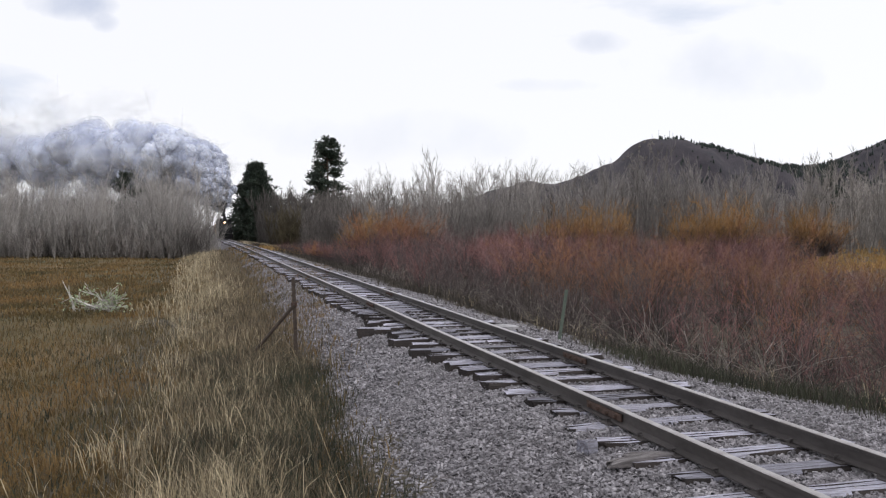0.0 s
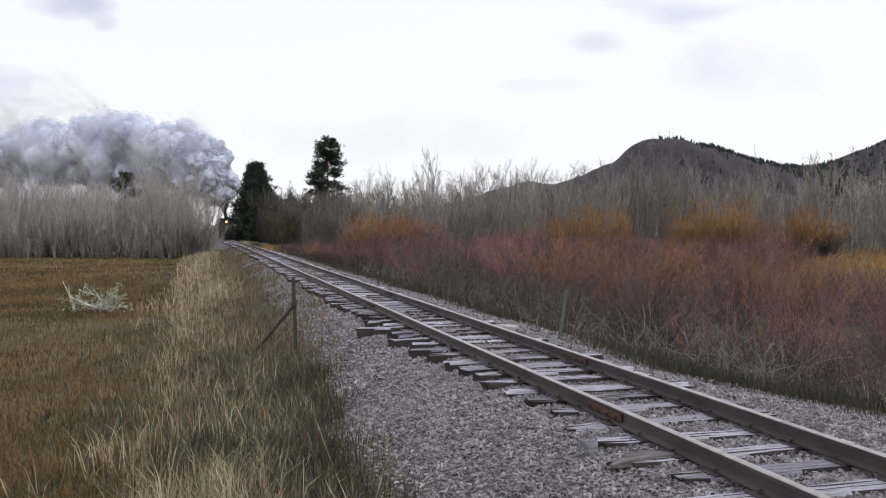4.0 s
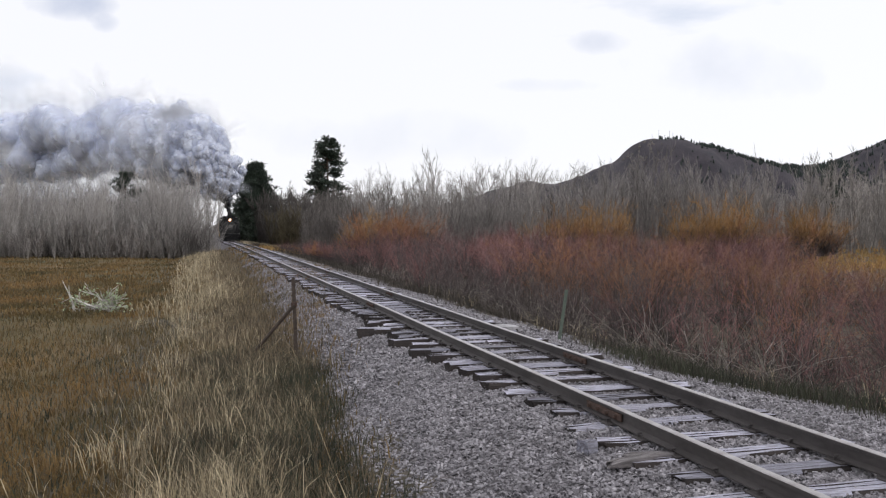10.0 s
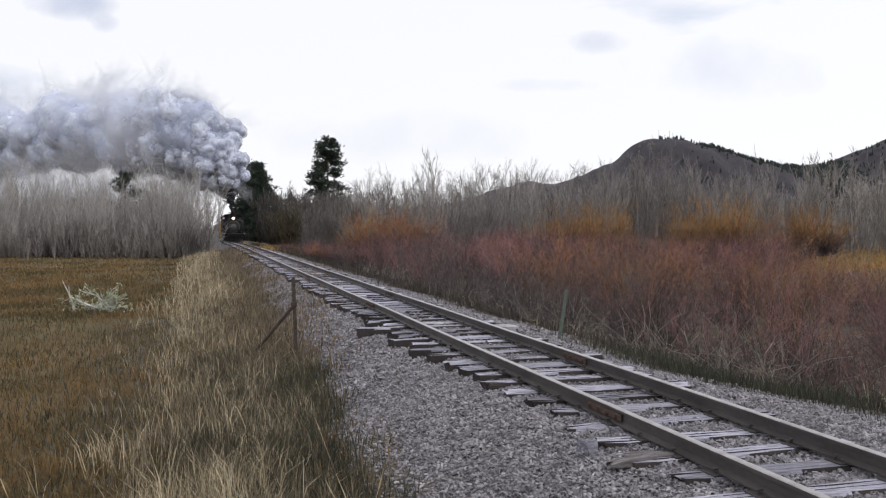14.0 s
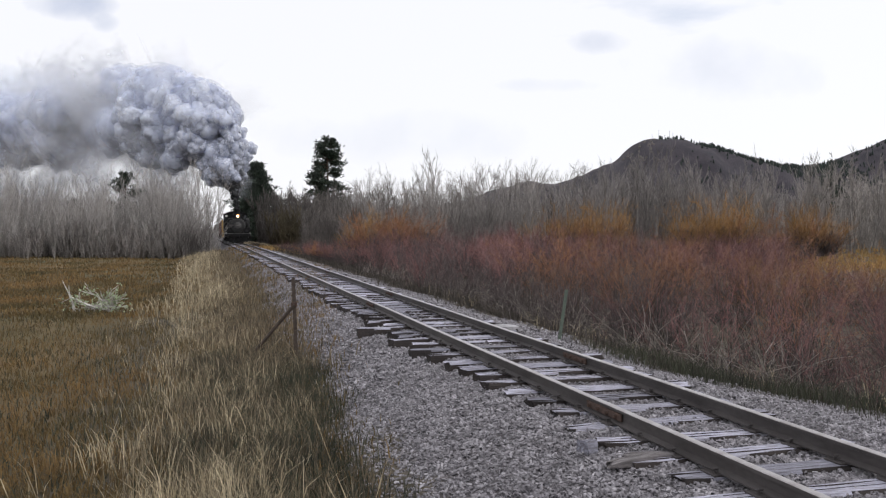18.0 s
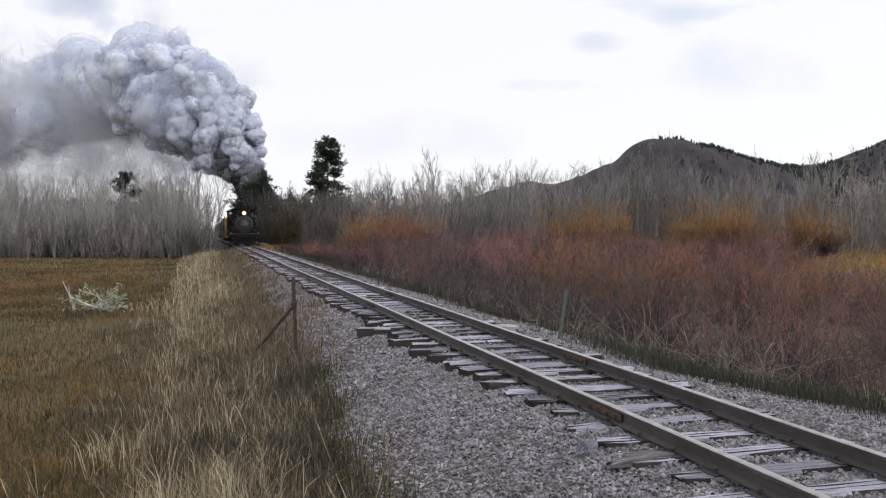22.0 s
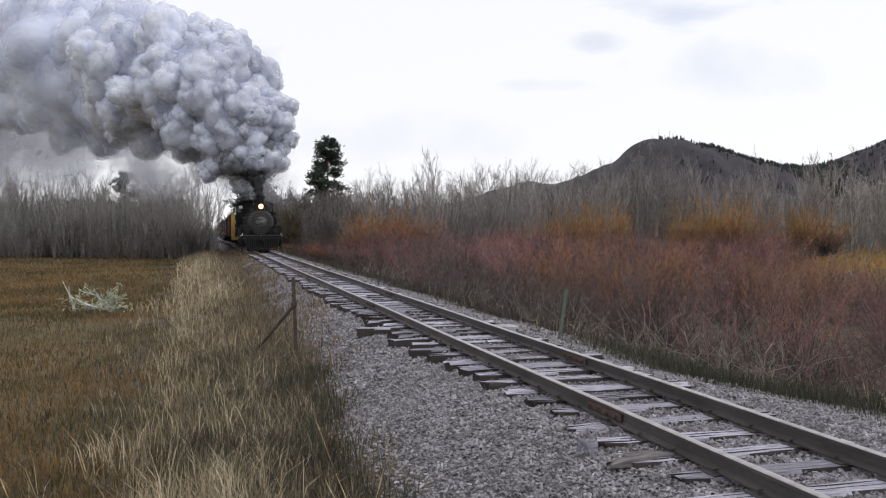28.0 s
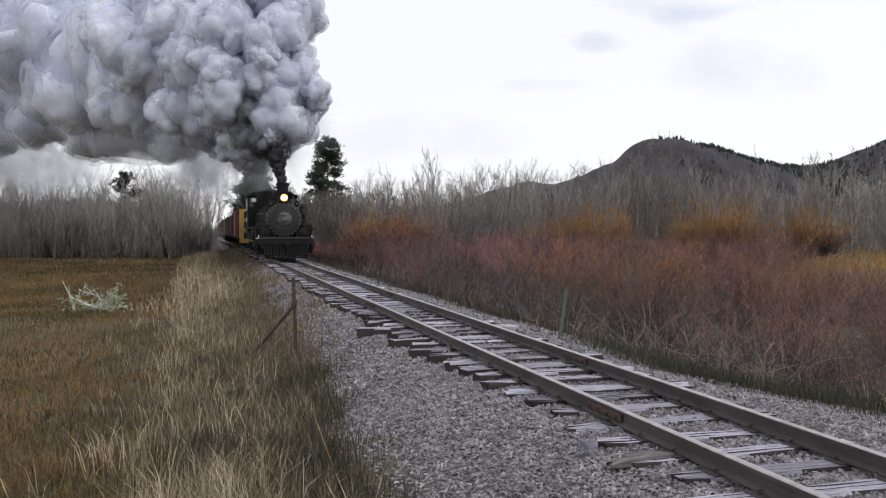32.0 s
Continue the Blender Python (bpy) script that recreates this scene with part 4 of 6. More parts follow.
def build_pines():
    wide = pine_proto(400, 17.2, 7.4, 250, 0.03, False)
    tall = pine_proto(401, 18.8, 3.4, 84, 0.22, True)
    small = pine_proto(402, 9.5, 2.3, 60, 0.12, True)
    plant("pine_tree", wide, ("trunk", "crown"), "broad dark green pine beside the track", "tree", at_bearing(453, 185), 185, 0.4, 1.0, "pines")
    plant("pine_tree", tall, ("trunk", "crown"), "tall sparse dark pine with a ragged crown", "tree", at_bearing(580, 150), 150, 1.2, 1.0, "pines")
    plant("pine_tree", small, ("trunk", "crown"), "dark pine standing in the grey thicket", "tree", at_bearing(222, 87), 87, 0.4, 0.88, "pines")
    plant("pine_tree", small, ("trunk", "crown"), "small dark pine behind the grey thicket", "tree", at_bearing(130, 92), 92, 2.4, 0.6, "pines")
    plant("pine_tree", small, ("trunk", "crown"), "sparse half-bare pine among the cottonwoods", "tree", at_bearing(1468, 96), 96, 3.0, 0.85, "pines")


def build_olive_bush():
    """A brown-olive bush with its last leaves between the two large pines, and low red willows before it."""
    rng = np.random.default_rng(67)
    olive = [thicket_proto(290 + k, 5.0, 22, 0.034, "olive_twig", "olive_twig") for k in range(2)]
    for bearing, d, s in ((498, 118, 0.95), (512, 116, 1.05), (526, 119, 0.8)):
        plant("leafy_bush", olive[rng.integers(2)], ("trunk", "crown"), "brown-olive bush with its last leaves beside the line", "shrub", at_bearing(bearing, d), d, rng.uniform(0, 6.28), s, "olive bushes")
    low = [willow_proto(390 + k, 2.05, 30, t, 0.012) for k, t in enumerate(("red_twig", "orange_twig"))]
    for k in range(16):
        bearing, d = rng.uniform(528, 610), rng.uniform(58, 72)
        if uv_of(at_bearing(bearing, d), d)[1] > 4:
            plant("willow_shrub", low[k % 2], ("base_growth", "crown"), "low red-twigged willow shrub beside the line", "shrub", at_bearing(bearing, d), d, rng.uniform(0, 6.28), rng.uniform(0.5, 0.8), "willow thicket")


M["olive_twig"] = mat("olive_leaves", (0.13, 0.105, 0.06), (0.075, 0.062, 0.037), 0.8, scale=0.4, bump=0, island=0.4, obj=0.2)
build_left_trees()
build_olive_bush()
build_thicket_foot()
build_right_trees()
build_brush()
build_pines()
build_willows()
build_stalks()
build_tall_stems()
# ======== small things beside the track ========
M["post"] = mat("rusty_post", (0.10, 0.075, 0.06), (0.05, 0.038, 0.032), 0.8, 0.2, scale=12, bump=0.3)
M["green_post"] = mat("green_steel_post", (0.15, 0.19, 0.15), (0.09, 0.11, 0.09), 0.6, 0.2, scale=10, bump=0.1)
M["sage"] = mat("pale_leaves", (0.46, 0.52, 0.36), (0.24, 0.3, 0.16), 0.8, scale=3, bump=0, island=0.35, translucent=0.2)
M["old_wood"] = mat("old_grey_wood", (0.24, 0.22, 0.22), (0.10, 0.09, 0.09), 0.85, scale=7, bump=0.5, stretch=(0.8, 8, 8))
M["pale_stone"] = mat("pale_stone", (0.46, 0.45, 0.46), (0.28, 0.27, 0.28), 0.85, scale=9, bump=0.3)
M["dead_wood"] = mat("bleached_wood", (0.62, 0.6, 0.56), (0.38, 0.35, 0.32), 0.85, scale=4, bump=0.2, island=0.2)


def gz(x, y):
    return float(ground_z(np.array(float(x)), np.array(float(y))))


def fence_post():
    d = 12.6
    x = at_bearing(524, d)
    z = gz(x, d)
    t = thing("fence_post", "rusty angle-iron fence post with a slanting brace", "fence post")
    t.location = (x, d, z)
    top = 1.30
    s = Shape()
    s.box((0, 0, top / 2 - 0.15), (0.055, 0.012, top + 0.3), 0.002).box((-0.022, 0.025, top / 2 - 0.15), (0.011, 0.045, top + 0.3), 0.002)
    p = part("post", s, M["post"], t)
    p.rotation_euler = (0, radians(-2.0), 0)
    b = Shape().rod((-0.02, -0.01, 0.90), (-0.66, 0.15, 0.16), 0.028, 0.026, 8)
    part("brace", b, M["post"], t, "slanting rusty brace")
    part("clamp", Shape().box((-0.03, 0, 0.90), (0.09, 0.06, 0.07), 0.01), M["rust"], t)
    for zz in (0.5, 0.95):
        part("wire_clip", Shape().lathe([(0.03, -0.004), (0.036, 0), (0.03, 0.004)], (0, 0.005, zz), "Z", 10, False), M["post"], t)


def t_post():
    d = 13.0
    x = at_bearing(990, d)
    t = thing("steel_t_post", "leaning green steel T-post among the willows", "fence post")
    t.location = (x, d, gz(x, d))
    top = 0.5 - gz(x, d)
    s = Shape().box((0, 0, top / 2 - 0.1), (0.05, 0.008, top + 0.2), 0.002).box((0, 0.02, top / 2 - 0.1), (0.008, 0.04, top + 0.2), 0.002)
    p = part("post", s, M["green_post"], t)
    p.rotation_euler = (0, radians(8), 0)
    p.location = (0.0, 0, 0.0)
    for k in range(7):
        q = part("stud", Shape().box((0, -0.008, top - 0.75 + 0.11 * k), (0.016, 0.012, 0.022), 0.003), M["green_post"], p)


def loose_wood(name, side, fall, drop, size, turn, label, material="tie_top", tilt=0.0):
    d = 1480 * (EYE_H - drop) / (fall - 405)
    for _ in range(8):
        d = 1480 * (EYE_H - gz(at_bearing(side, d), d) - size[2]) / (fall - 405)
    x = at_bearing(side, d)
    rng = np.random.default_rng(int(side))
    n, vs, fs = 6, [], []
    prof = [(-0.5, -0.5), (-0.5, 0.3), (-0.35, 0.5), (0.1, 0.45), (0.18, 0.25), (0.26, 0.46), (0.45, 0.42), (0.5, -0.5)]
    for i in range(n):
        k = i / (n - 1) - 0.5
        w = 1 - (0.35 * (abs(k) * 2) ** 3 if size[0] > 0.3 else 0)
        for y, z in prof:
            vs.append((k * size[0] + rng.normal(0, 0.012 if i in (0, n - 1) else 0.002), (y * w + 0.25 * k * k) * size[1] + rng.normal(0, 0.003), z * size[2] * w + rng.normal(0, 0.003)))
    m = len(prof)
    for i in range(n - 1):
        for k in range(m):
            j = (k + 1) % m
            fs.append((i * m + k, i * m + j, (i + 1) * m + j, (i + 1) * m + k))
    fs += [tuple(range(m)), tuple((n - 1) * m + k for k in range(m))]
    s = Shape().add(vs, fs)
    ob = new(name, s.mesh(name, M[material], 30))
    ob.matrix_basis = Matrix.Translation((x, d, gz(x, d) + size[2] * 0.5 + 0.012)) @ Euler((0, radians(tilt), radians(turn))).to_matrix().to_4x4()
    tagged(ob, label, "wood")


def pale_bush():
    d = 24.0
    x = at_bearing(180, d)
    t = thing("dead_bush", "low bush of bleached branches with pale green leaves", "bush")
    t.location = (x, d, gz(x, d))
    rng = np.random.default_rng(77)
    out = [[], []]
    spec = dict(segs=(4, 3), bend=(0.16, 0.2), up=(-0.02, 0.03), bare=(0.1,), shoots=(1.4,), angle=(0.6,), ratio=(0.5,))
    for k in range(15):
        a = rng.uniform(0, 6.28)
        grow(rng, (rng.normal(0, 0.3), rng.normal(0, 0.15), 0.05), (math.cos(a), 0.5 * math.sin(a), rng.uniform(0.15, 0.7)), rng.uniform(0.6, 1.1), 0.042, 0, out, spec)
    tagged(part("branches", stick_mesh("branches", out[0] + out[1], M["dead_wood"], 1.0, 4, 0.011), None, t, "bleached bare branches"), kind="stuff")
    tips = [s for s in out[1]]
    P = np.array([s[1] for s in tips])
    P = P[rng.random(len(P)) < 0.42]
    P = np.repeat(P, 4, 0) + rng.normal(0, 0.06, (len(P) * 4, 3))
    D = rng.normal(0, 1, P.shape)
    D /= np.linalg.norm(D, axis=1, keepdims=True)
    L_ = rng.uniform(0.06, 0.12, (len(P), 1))
    S = np.cross(D, rng.normal(0, 1, P.shape))
    S /= np.linalg.norm(S, axis=1, keepdims=True)
    V = np.stack([P, P + D * L_ * 0.5 + S * L_ * 0.3, P + D * L_, P + D * L_ * 0.5 - S * L_ * 0.3], 1).reshape(-1, 3)
    T = (np.arange(len(P))[:, None, None] * 4 + np.array([(0, 1, 2), (0, 2, 3)])[None]).reshape(-1, 3)
    tagged(part("leaves", tri_mesh("leaves", V, T, M["sage"]), None, t, "small pale green leaves"), kind="stuff")


fence_post()
t_post()
pale_bush()
loose_wood("wood_block", 1042, 784, -0.2, (0.10, 0.10, 0.09), 25, "sawn block of weathered wood on the ballast")
loose_wood("wood_scrap", 1130, 812, -0.2, (0.5, 0.08, 0.06), 32, "split scrap of old tie on the ballast", "old_wood")
loose_wood("wood_scrap", 1150, 806, -0.2, (0.36, 0.07, 0.05), 8, "split scrap of old tie on the ballast", "old_wood")
loose_wood("concrete_chunk", 893, 576, -0.1, (0.4, 0.3, 0.12), 10, "pale flat chunk of stone beside the rail", "pale_stone")

# ======== the train; each vehicle stands with its front at the origin, rear towards +y ========
M["black"] = mat("sooty_black_iron", (0.019, 0.0185, 0.0195), (0.009, 0.0088, 0.009), 0.65, 0.0, scale=3, bump=0.15, spec=0.15)
M["graphite"] = mat("graphite_smokebox", (0.03, 0.029, 0.029), (0.015, 0.0145, 0.0145), 0.55, 0.2, scale=5, bump=0.2)
M["steel"] = mat("worn_steel", (0.14, 0.136, 0.133), (0.07, 0.068, 0.066), 0.5, 0.6, scale=6, bump=0.1)
M["brass"] = mat("brass", (0.55, 0.36, 0.12), (0.35, 0.22, 0.08), 0.35, 0.9, scale=6, bump=0.05)
M["bright"] = mat("worn_bright_iron", (0.2, 0.19, 0.175), (0.1, 0.092, 0.085), 0.5, 0.4, scale=6, bump=0.1)
M["white"] = mat("white_paint", (0.78, 0.78, 0.75), (0.6, 0.6, 0.57), 0.6, scale=6, bump=0.05)
M["yellow"] = mat("yellow_paint", (0.58, 0.36, 0.08), (0.42, 0.25, 0.06), 0.6, scale=3, bump=0.1)
M["maroon"] = mat("boxcar_red", (0.17, 0.045, 0.036), (0.09, 0.028, 0.024), 0.75, scale=2, bump=0.2, stretch=(1, 1, 0.3))
M["grey_car"] = mat("faded_grey_car", (0.12, 0.115, 0.115), (0.07, 0.066, 0.066), 0.75, scale=2, bump=0.2)
M["coal"] = mat("coal", (0.02, 0.02, 0.022), (0.01, 0.01, 0.011), 0.5, scale=9, bump=0.8, dist=0.05)
M["glass"] = mat("dark_glass", (0.03, 0.035, 0.04), (0.02, 0.022, 0.026), 0.08, scale=2, bump=0)
M["lamp"] = glow("headlight", (1.0, 0.86, 0.6), 6.0)
# the reflector ring emits orange itself, standing in for the lamp's halo
M["lamp_rim"] = glow("headlight_rim_glow", (1.0, 0.42, 0.12), 1.5)
M["lens"] = glow("red_marker", (0.9, 0.12, 0.03), 2.0)
ROLLING = []


def wheelset(parent, y, r, x, name="wheelset", spokes=0, offset=0.0, label=""):
    """Two wheels on an axle, turning about the axle; outside cranks where the wheels have spokes."""
    s = Shape()
    for sd in (-1, 1):
        s.lathe([(r * 0.2, -0.05), (r * 0.22, -0.07), (r * 0.8, -0.04), (r, -0.055), (r, 0.04), (r + 0.025, 0.05), (r + 0.025, 0.07), (r * 0.8, 0.065), (r * 0.2, 0.06)], (sd * x, 0, 0), "X", 28, False) if sd > 0 else \
            s.lathe([(r * 0.2, 0.05), (r * 0.22, 0.07), (r * 0.8, 0.04), (r, 0.055), (r, -0.04), (r + 0.025, -0.05), (r + 0.025, -0.07), (r * 0.8, -0.065), (r * 0.2, -0.06)], (sd * x, 0, 0), "X", 28, False)
        if spokes:
            for k in range(spokes):
                a = 2 * math.pi * k / spokes
                s.rod((sd * x, 0.2 * r * math.cos(a), 0.2 * r * math.sin(a)), (sd * x, 0.85 * r * math.cos(a), 0.85 * r * math.sin(a)), 0.03, 0.025, 6)
    s.rod((-x - 0.08, 0, 0), (x + 0.08, 0, 0), 0.07, 0.07, 12)
    w = part(name, s, M["black"], parent, label)
    w.location = (0, y, r)
    if spokes:
        for sd, ph in ((-1, 0.0), (1, math.pi / 2)):
            c = Shape()
            c.rod((sd * (x + 0.1), 0, 0), (sd * 1.02, 0, 0), 0.09, 0.09, 12)
            c.add([(sd * 1.0, -0.34, -0.16), (sd * 1.0, 0.02, -0.2), (sd * 1.0, 0.16, 0), (sd * 1.0, 0.02, 0.2), (sd * 1.0, -0.34, 0.16), (sd * 1.07, -0.34, -0.16), (sd * 1.07, 0.02, -0.2), (sd * 1.07, 0.16, 0), (sd * 1.07, 0.02, 0.2), (sd * 1.07, -0.34, 0.16)],
                  [(0, 1, 2, 3, 4), (9, 8, 7, 6, 5), (0, 5, 6, 1), (1, 6, 7, 2), (2, 7, 8, 3), (3, 8, 9, 4), (4, 9, 5, 0)])
            c.rod((sd * 1.05, 0.25, 0), (sd * 1.17, 0.25, 0), 0.05, 0.05, 10)
            part("crank", c, M["black"], w)
    ROLLING.append((w, y, r, offset))
    return w


def truck(parent, y, r=0.33, label="black iron freight truck"):
    s = Shape()
    for sd in (-1, 1):
        s.box((sd * 0.78, y, 0.62), (0.07, 1.7, 0.07), 0.015)
        s.box((sd * 0.78, y, 0.28), (0.06, 1.0, 0.06), 0.015)
        for q in (-1, 1):
            s.rod((sd * 0.78, y + q * 0.8, 0.60), (sd * 0.78, y + q * 0.35, 0.28), 0.035, 0.035, 6)
            s.box((sd * 0.80, y + q * 0.72, r), (0.16, 0.2, 0.22), 0.03)
            s.rod((sd * 0.78, y + q * 0.16, 0.3), (sd * 0.78, y + q * 0.16, 0.6), 0.045, 0.045, 8)
    s.box((0, y, 0.5), (1.7, 0.3, 0.2), 0.03)
    part("truck_frame", s, M["black"], parent, label)
    for q in (-0.72, 0.72):
        wheelset(parent, y + q, r, 0.485)


def coupler(parent, y, way):
    s = Shape().box((0, y - way * 0.15, 0.68), (0.16, 0.5, 0.16), 0.03).box((0.05, y + way * 0.14, 0.68), (0.2, 0.2, 0.26), 0.05)
    part("coupler", s, M["black"], parent)


def bolts_ring(c, r, n, size):
    s = Shape()
    for k in range(n):
        a = 2 * math.pi * k / n
        p = (c[0] + r * math.cos(a), c[1], c[2] + r * math.sin(a))
        s.rod((p[0], p[1] + 0.02, p[2]), (p[0], p[1] - 0.035, p[2]), size, size * 0.8, 6)
    return s


LAMP_Z = 2.90


def locomotive():
    t = thing("steam_locomotive", "black narrow-gauge steam locomotive with a lit headlight, under way", "locomotive", "train")
    K, G = M["black"], M["graphite"]
    cz, R = 1.86, 0.80
    # pilot
    frame_ = Shape()
    frame_.box((0, 0.75, 0.86), (2.5, 0.28, 0.3), 0.03)
    part("pilot_beam", frame_, K, t)
    for k in range(15):
        x = (k - 7) / 7
        part("pilot_bar", Shape().rod((x * 1.0, 0.65, 0.74), (x * 0.95, 0.12 + 0.25 * abs(x), 0.14), 0.026, 0.026, 6), K, t)
    part("pilot_sheet", Shape().prism([(-0.98, 0.2), (0.98, 0.2), (1.02, 0.74), (-1.02, 0.74)], 0.68, 0.72), K, t)
    part("pilot_foot", Shape().bent([(-0.95, 0.37, 0.13), (0, 0.12, 0.13), (0.95, 0.37, 0.13)], 0.04), K, t)
    for sd in (-1, 1):
        part("footboard", Shape().box((sd * 1.0, 0.32, 0.28), (0.55, 0.26, 0.05), 0.01), K, t)
    coupler(t, 0.5, -1)
    part("cut_lever", Shape().bent([(-1.2, 0.55, 1.02), (1.2, 0.55, 1.02)], 0.016), M["steel"], t)
    deck = Shape().box((0, 1.25, 1.03), (2.2, 0.9, 0.05), 0.01)
    part("front_deck", deck, K, t)
    for sd in (-1, 1):
        part("deck_brace", Shape().rod((sd * 0.55, 0.75, 1.02), (sd * 0.5, 1.52, 1.6), 0.025, 0.025, 8), K, t)
        part("hose", Shape().bent([(sd * 0.42, 0.6, 0.75), (sd * 0.42, 0.47, 0.62), (sd * 0.45, 0.45, 0.42)], 0.025), K, t)
    # smokebox and boiler
    sb = Shape().lathe([(R - 0.10, 1.52), (R - 0.02, 1.54), (R + 0.03, 1.58), (R + 0.03, 1.66), (R, 1.67), (R, 3.05)], (0, 0, cz), "Y", 48)
    part("smokebox", sb, G, t, "graphite-grey smokebox")
    part("smokebox_front", Shape().lathe([(0.02, 1.43), (0.42, 1.44), (0.70, 1.47), (0.72, 1.53)], (0, 0, cz), "Y", 48), G, t, "riveted grey smokebox front")
    tagged(part("smokebox_bolts", bolts_ring((0, 1.53, cz), R - 0.05, 24, 0.042), M["bright"], t, "ring of bright bolts"), kind="stuff")
    part("smokebox_door", Shape().lathe([(0.02, 1.36), (0.25, 1.37), (0.33, 1.40), (0.36, 1.45)], (0, 0, cz + 0.03), "Y", 36), M["steel"], t, "round pale smokebox door")
    tagged(part("door_bolts", bolts_ring((0, 1.42, cz + 0.03), 0.40, 12, 0.022), M["steel"], t), kind="stuff")
    for sd in (-0.16, 0.16):
        part("door_hinge", Shape().box((-0.2, 1.36, cz + 0.03 + sd), (0.5, 0.03, 0.05), 0.01), G, t)
    part("plate_bars", Shape().box((0, 1.345, cz + 0.03), (0.34, 0.02, 0.09), 0.005), M["bright"], t, "small worn metal plate")
    part("boiler", Shape().lathe([(R + 0.02, 3.05), (R + 0.02, 5.2), (R + 0.12, 6.6), (R + 0.12, 8.3)], (0, 0, cz + 0.02), "Y", 48), K, t)
    for y in (3.08, 4.3, 5.3, 6.6):
        part("boiler_band", Shape().lathe([(R + 0.03, y - 0.03), (R + 0.045, y), (R + 0.03, y + 0.03)] if y < 5.25 else [(R + 0.125, y - 0.03), (R + 0.14, y), (R + 0.125, y + 0.03)], (0, 0, cz + 0.02), "Y", 48, False), K, t)
    part("saddle", Shape().prism([(-0.95, 0.95), (0.95, 0.95), (0.62, 1.35), (-0.62, 1.35)], 1.75, 2.75), K, t)
    # stack and domes
    part("chimney", Shape().lathe([(0.36, 2.52), (0.27, 2.68), (0.245, 3.0), (0.285, 3.5), (0.33, 3.52), (0.33, 3.60), (0.27, 3.60), (0.24, 3.2)], (0, 2.2, 0), "Z", 32, False), K, t)
    part("sand_dome", Shape().lathe([(0.46, 2.5), (0.42, 2.78), (0.42, 3.1), (0.3, 3.25), (0.02, 3.3)], (0, 3.75, 0), "Z", 28), K, t)
    part("steam_dome", Shape().lathe([(0.48, 2.5), (0.44, 2.8), (0.44, 3.12), (0.33, 3.28), (0.02, 3.33)], (0, 5.5, 0), "Z", 28), K, t)
    part("whistle", Shape().rod((0.2, 6.2, 2.7), (0.2, 6.2, 3.25), 0.05, 0.05, 10), M["brass"], t)
    bell = part("bell", Shape().lathe([(0.17, 2.86), (0.14, 2.95), (0.09, 3.08), (0.02, 3.13)], (0, 2.95, 0), "Z", 20), M["brass"], t, "brass bell")
    part("bell_yoke", Shape().bent([(-0.22, 2.95, 2.6), (-0.22, 2.95, 3.1), (0, 2.95, 3.2), (0.22, 2.95, 3.1), (0.22, 2.95, 2.6)], 0.025), K, bell)
    # headlight on its bracket
    hl = part("headlight", Shape().lathe([(0.05, 2.02), (0.2, 2.0), (0.21, 1.9), (0.21, 1.52), (0.23, 1.50), (0.23, 1.47), (0.17, 1.47), (0.165, 1.52)], (0, 0, LAMP_Z), "Y", 32, False), K, t, "round headlight casing")
    part("lens", Shape().lathe([(0.002, 1.468), (0.11, 1.475), (0.11, 1.51)], (0, 0, LAMP_Z), "Y", 28), M["lamp"], hl, "glowing headlight lens")
    # ring round the lens, with the lamp's orange glow put into its material
    part("reflector", Shape().lathe([(0.08, 1.515), (0.11, 1.5), (0.185, 1.478), (0.185, 1.5)], (0, 0, LAMP_Z), "Y", 28, False), M["lamp_rim"], hl, "reflector ring with an added orange glow")
    part("headlight_bracket", Shape().box((0, 1.78, 2.64), (0.5, 0.5, 0.05), 0.01).rod((-0.2, 1.6, 2.4), (-0.2, 1.6, 2.64), 0.03).rod((0.2, 1.6, 2.4), (0.2, 1.6, 2.64), 0.03), K, t)
    part("visor", Shape().box((0, 1.45, LAMP_Z + 0.27), (0.5, 0.3, 0.02), 0.005), K, hl)
    for sd in (-1, 1):
        m = part("marker_lamp", Shape().lathe([(0.09, -0.12), (0.1, -0.1), (0.1, 0.1), (0.05, 0.15), (0.03, 0.2)], (sd * 0.62, 1.75, 2.62), "Z", 16), K, t)
        part("marker_lens", Shape().lathe([(0.002, -0.02), (0.05, -0.01), (0.06, 0.02)], (sd * 0.62, 1.65, 2.62), "Y", 14), M["steel"], m)
        part("flag_staff", Shape().rod((sd * 0.46, 1.8, 2.5), (sd * 0.46, 1.8, 3.35), 0.012, 0.012, 6), M["steel"], t)
    # cylinders, valve chests and running gear
    for sd in (-1, 1):
        cy = part("cylinder", Shape().lathe([(0.1, 1.25), (0.40, 1.27), (0.43, 1.3), (0.43, 1.38), (0.40, 1.4), (0.40, 2.2), (0.43, 2.22), (0.43, 2.32), (0.1, 2.35)], (sd * 0.98, 0, 0.66), "Y", 28), K, t)
        tagged(part("cylinder_bolts", bolts_ring((sd * 0.98, 1.30, 0.66), 0.36, 14, 0.018), M["steel"], cy), kind="stuff")
        part("cylinder_cap", Shape().lathe([(0.002, 1.18), (0.13, 1.19), (0.15, 1.26)], (sd * 0.98, 0, 0.66), "Y", 20), M["steel"], cy)
        vc = part("valve_chest", Shape().lathe([(0.1, 1.2), (0.25, 1.22), (0.25, 2.38), (0.1, 2.4)], (sd * 0.88, 0, 1.24), "Y", 24), K, t)
        part("valve_cap", Shape().lathe([(0.002, 1.13), (0.12, 1.14), (0.14, 1.21)], (sd * 0.88, 0, 1.24), "Y", 18), K, vc)
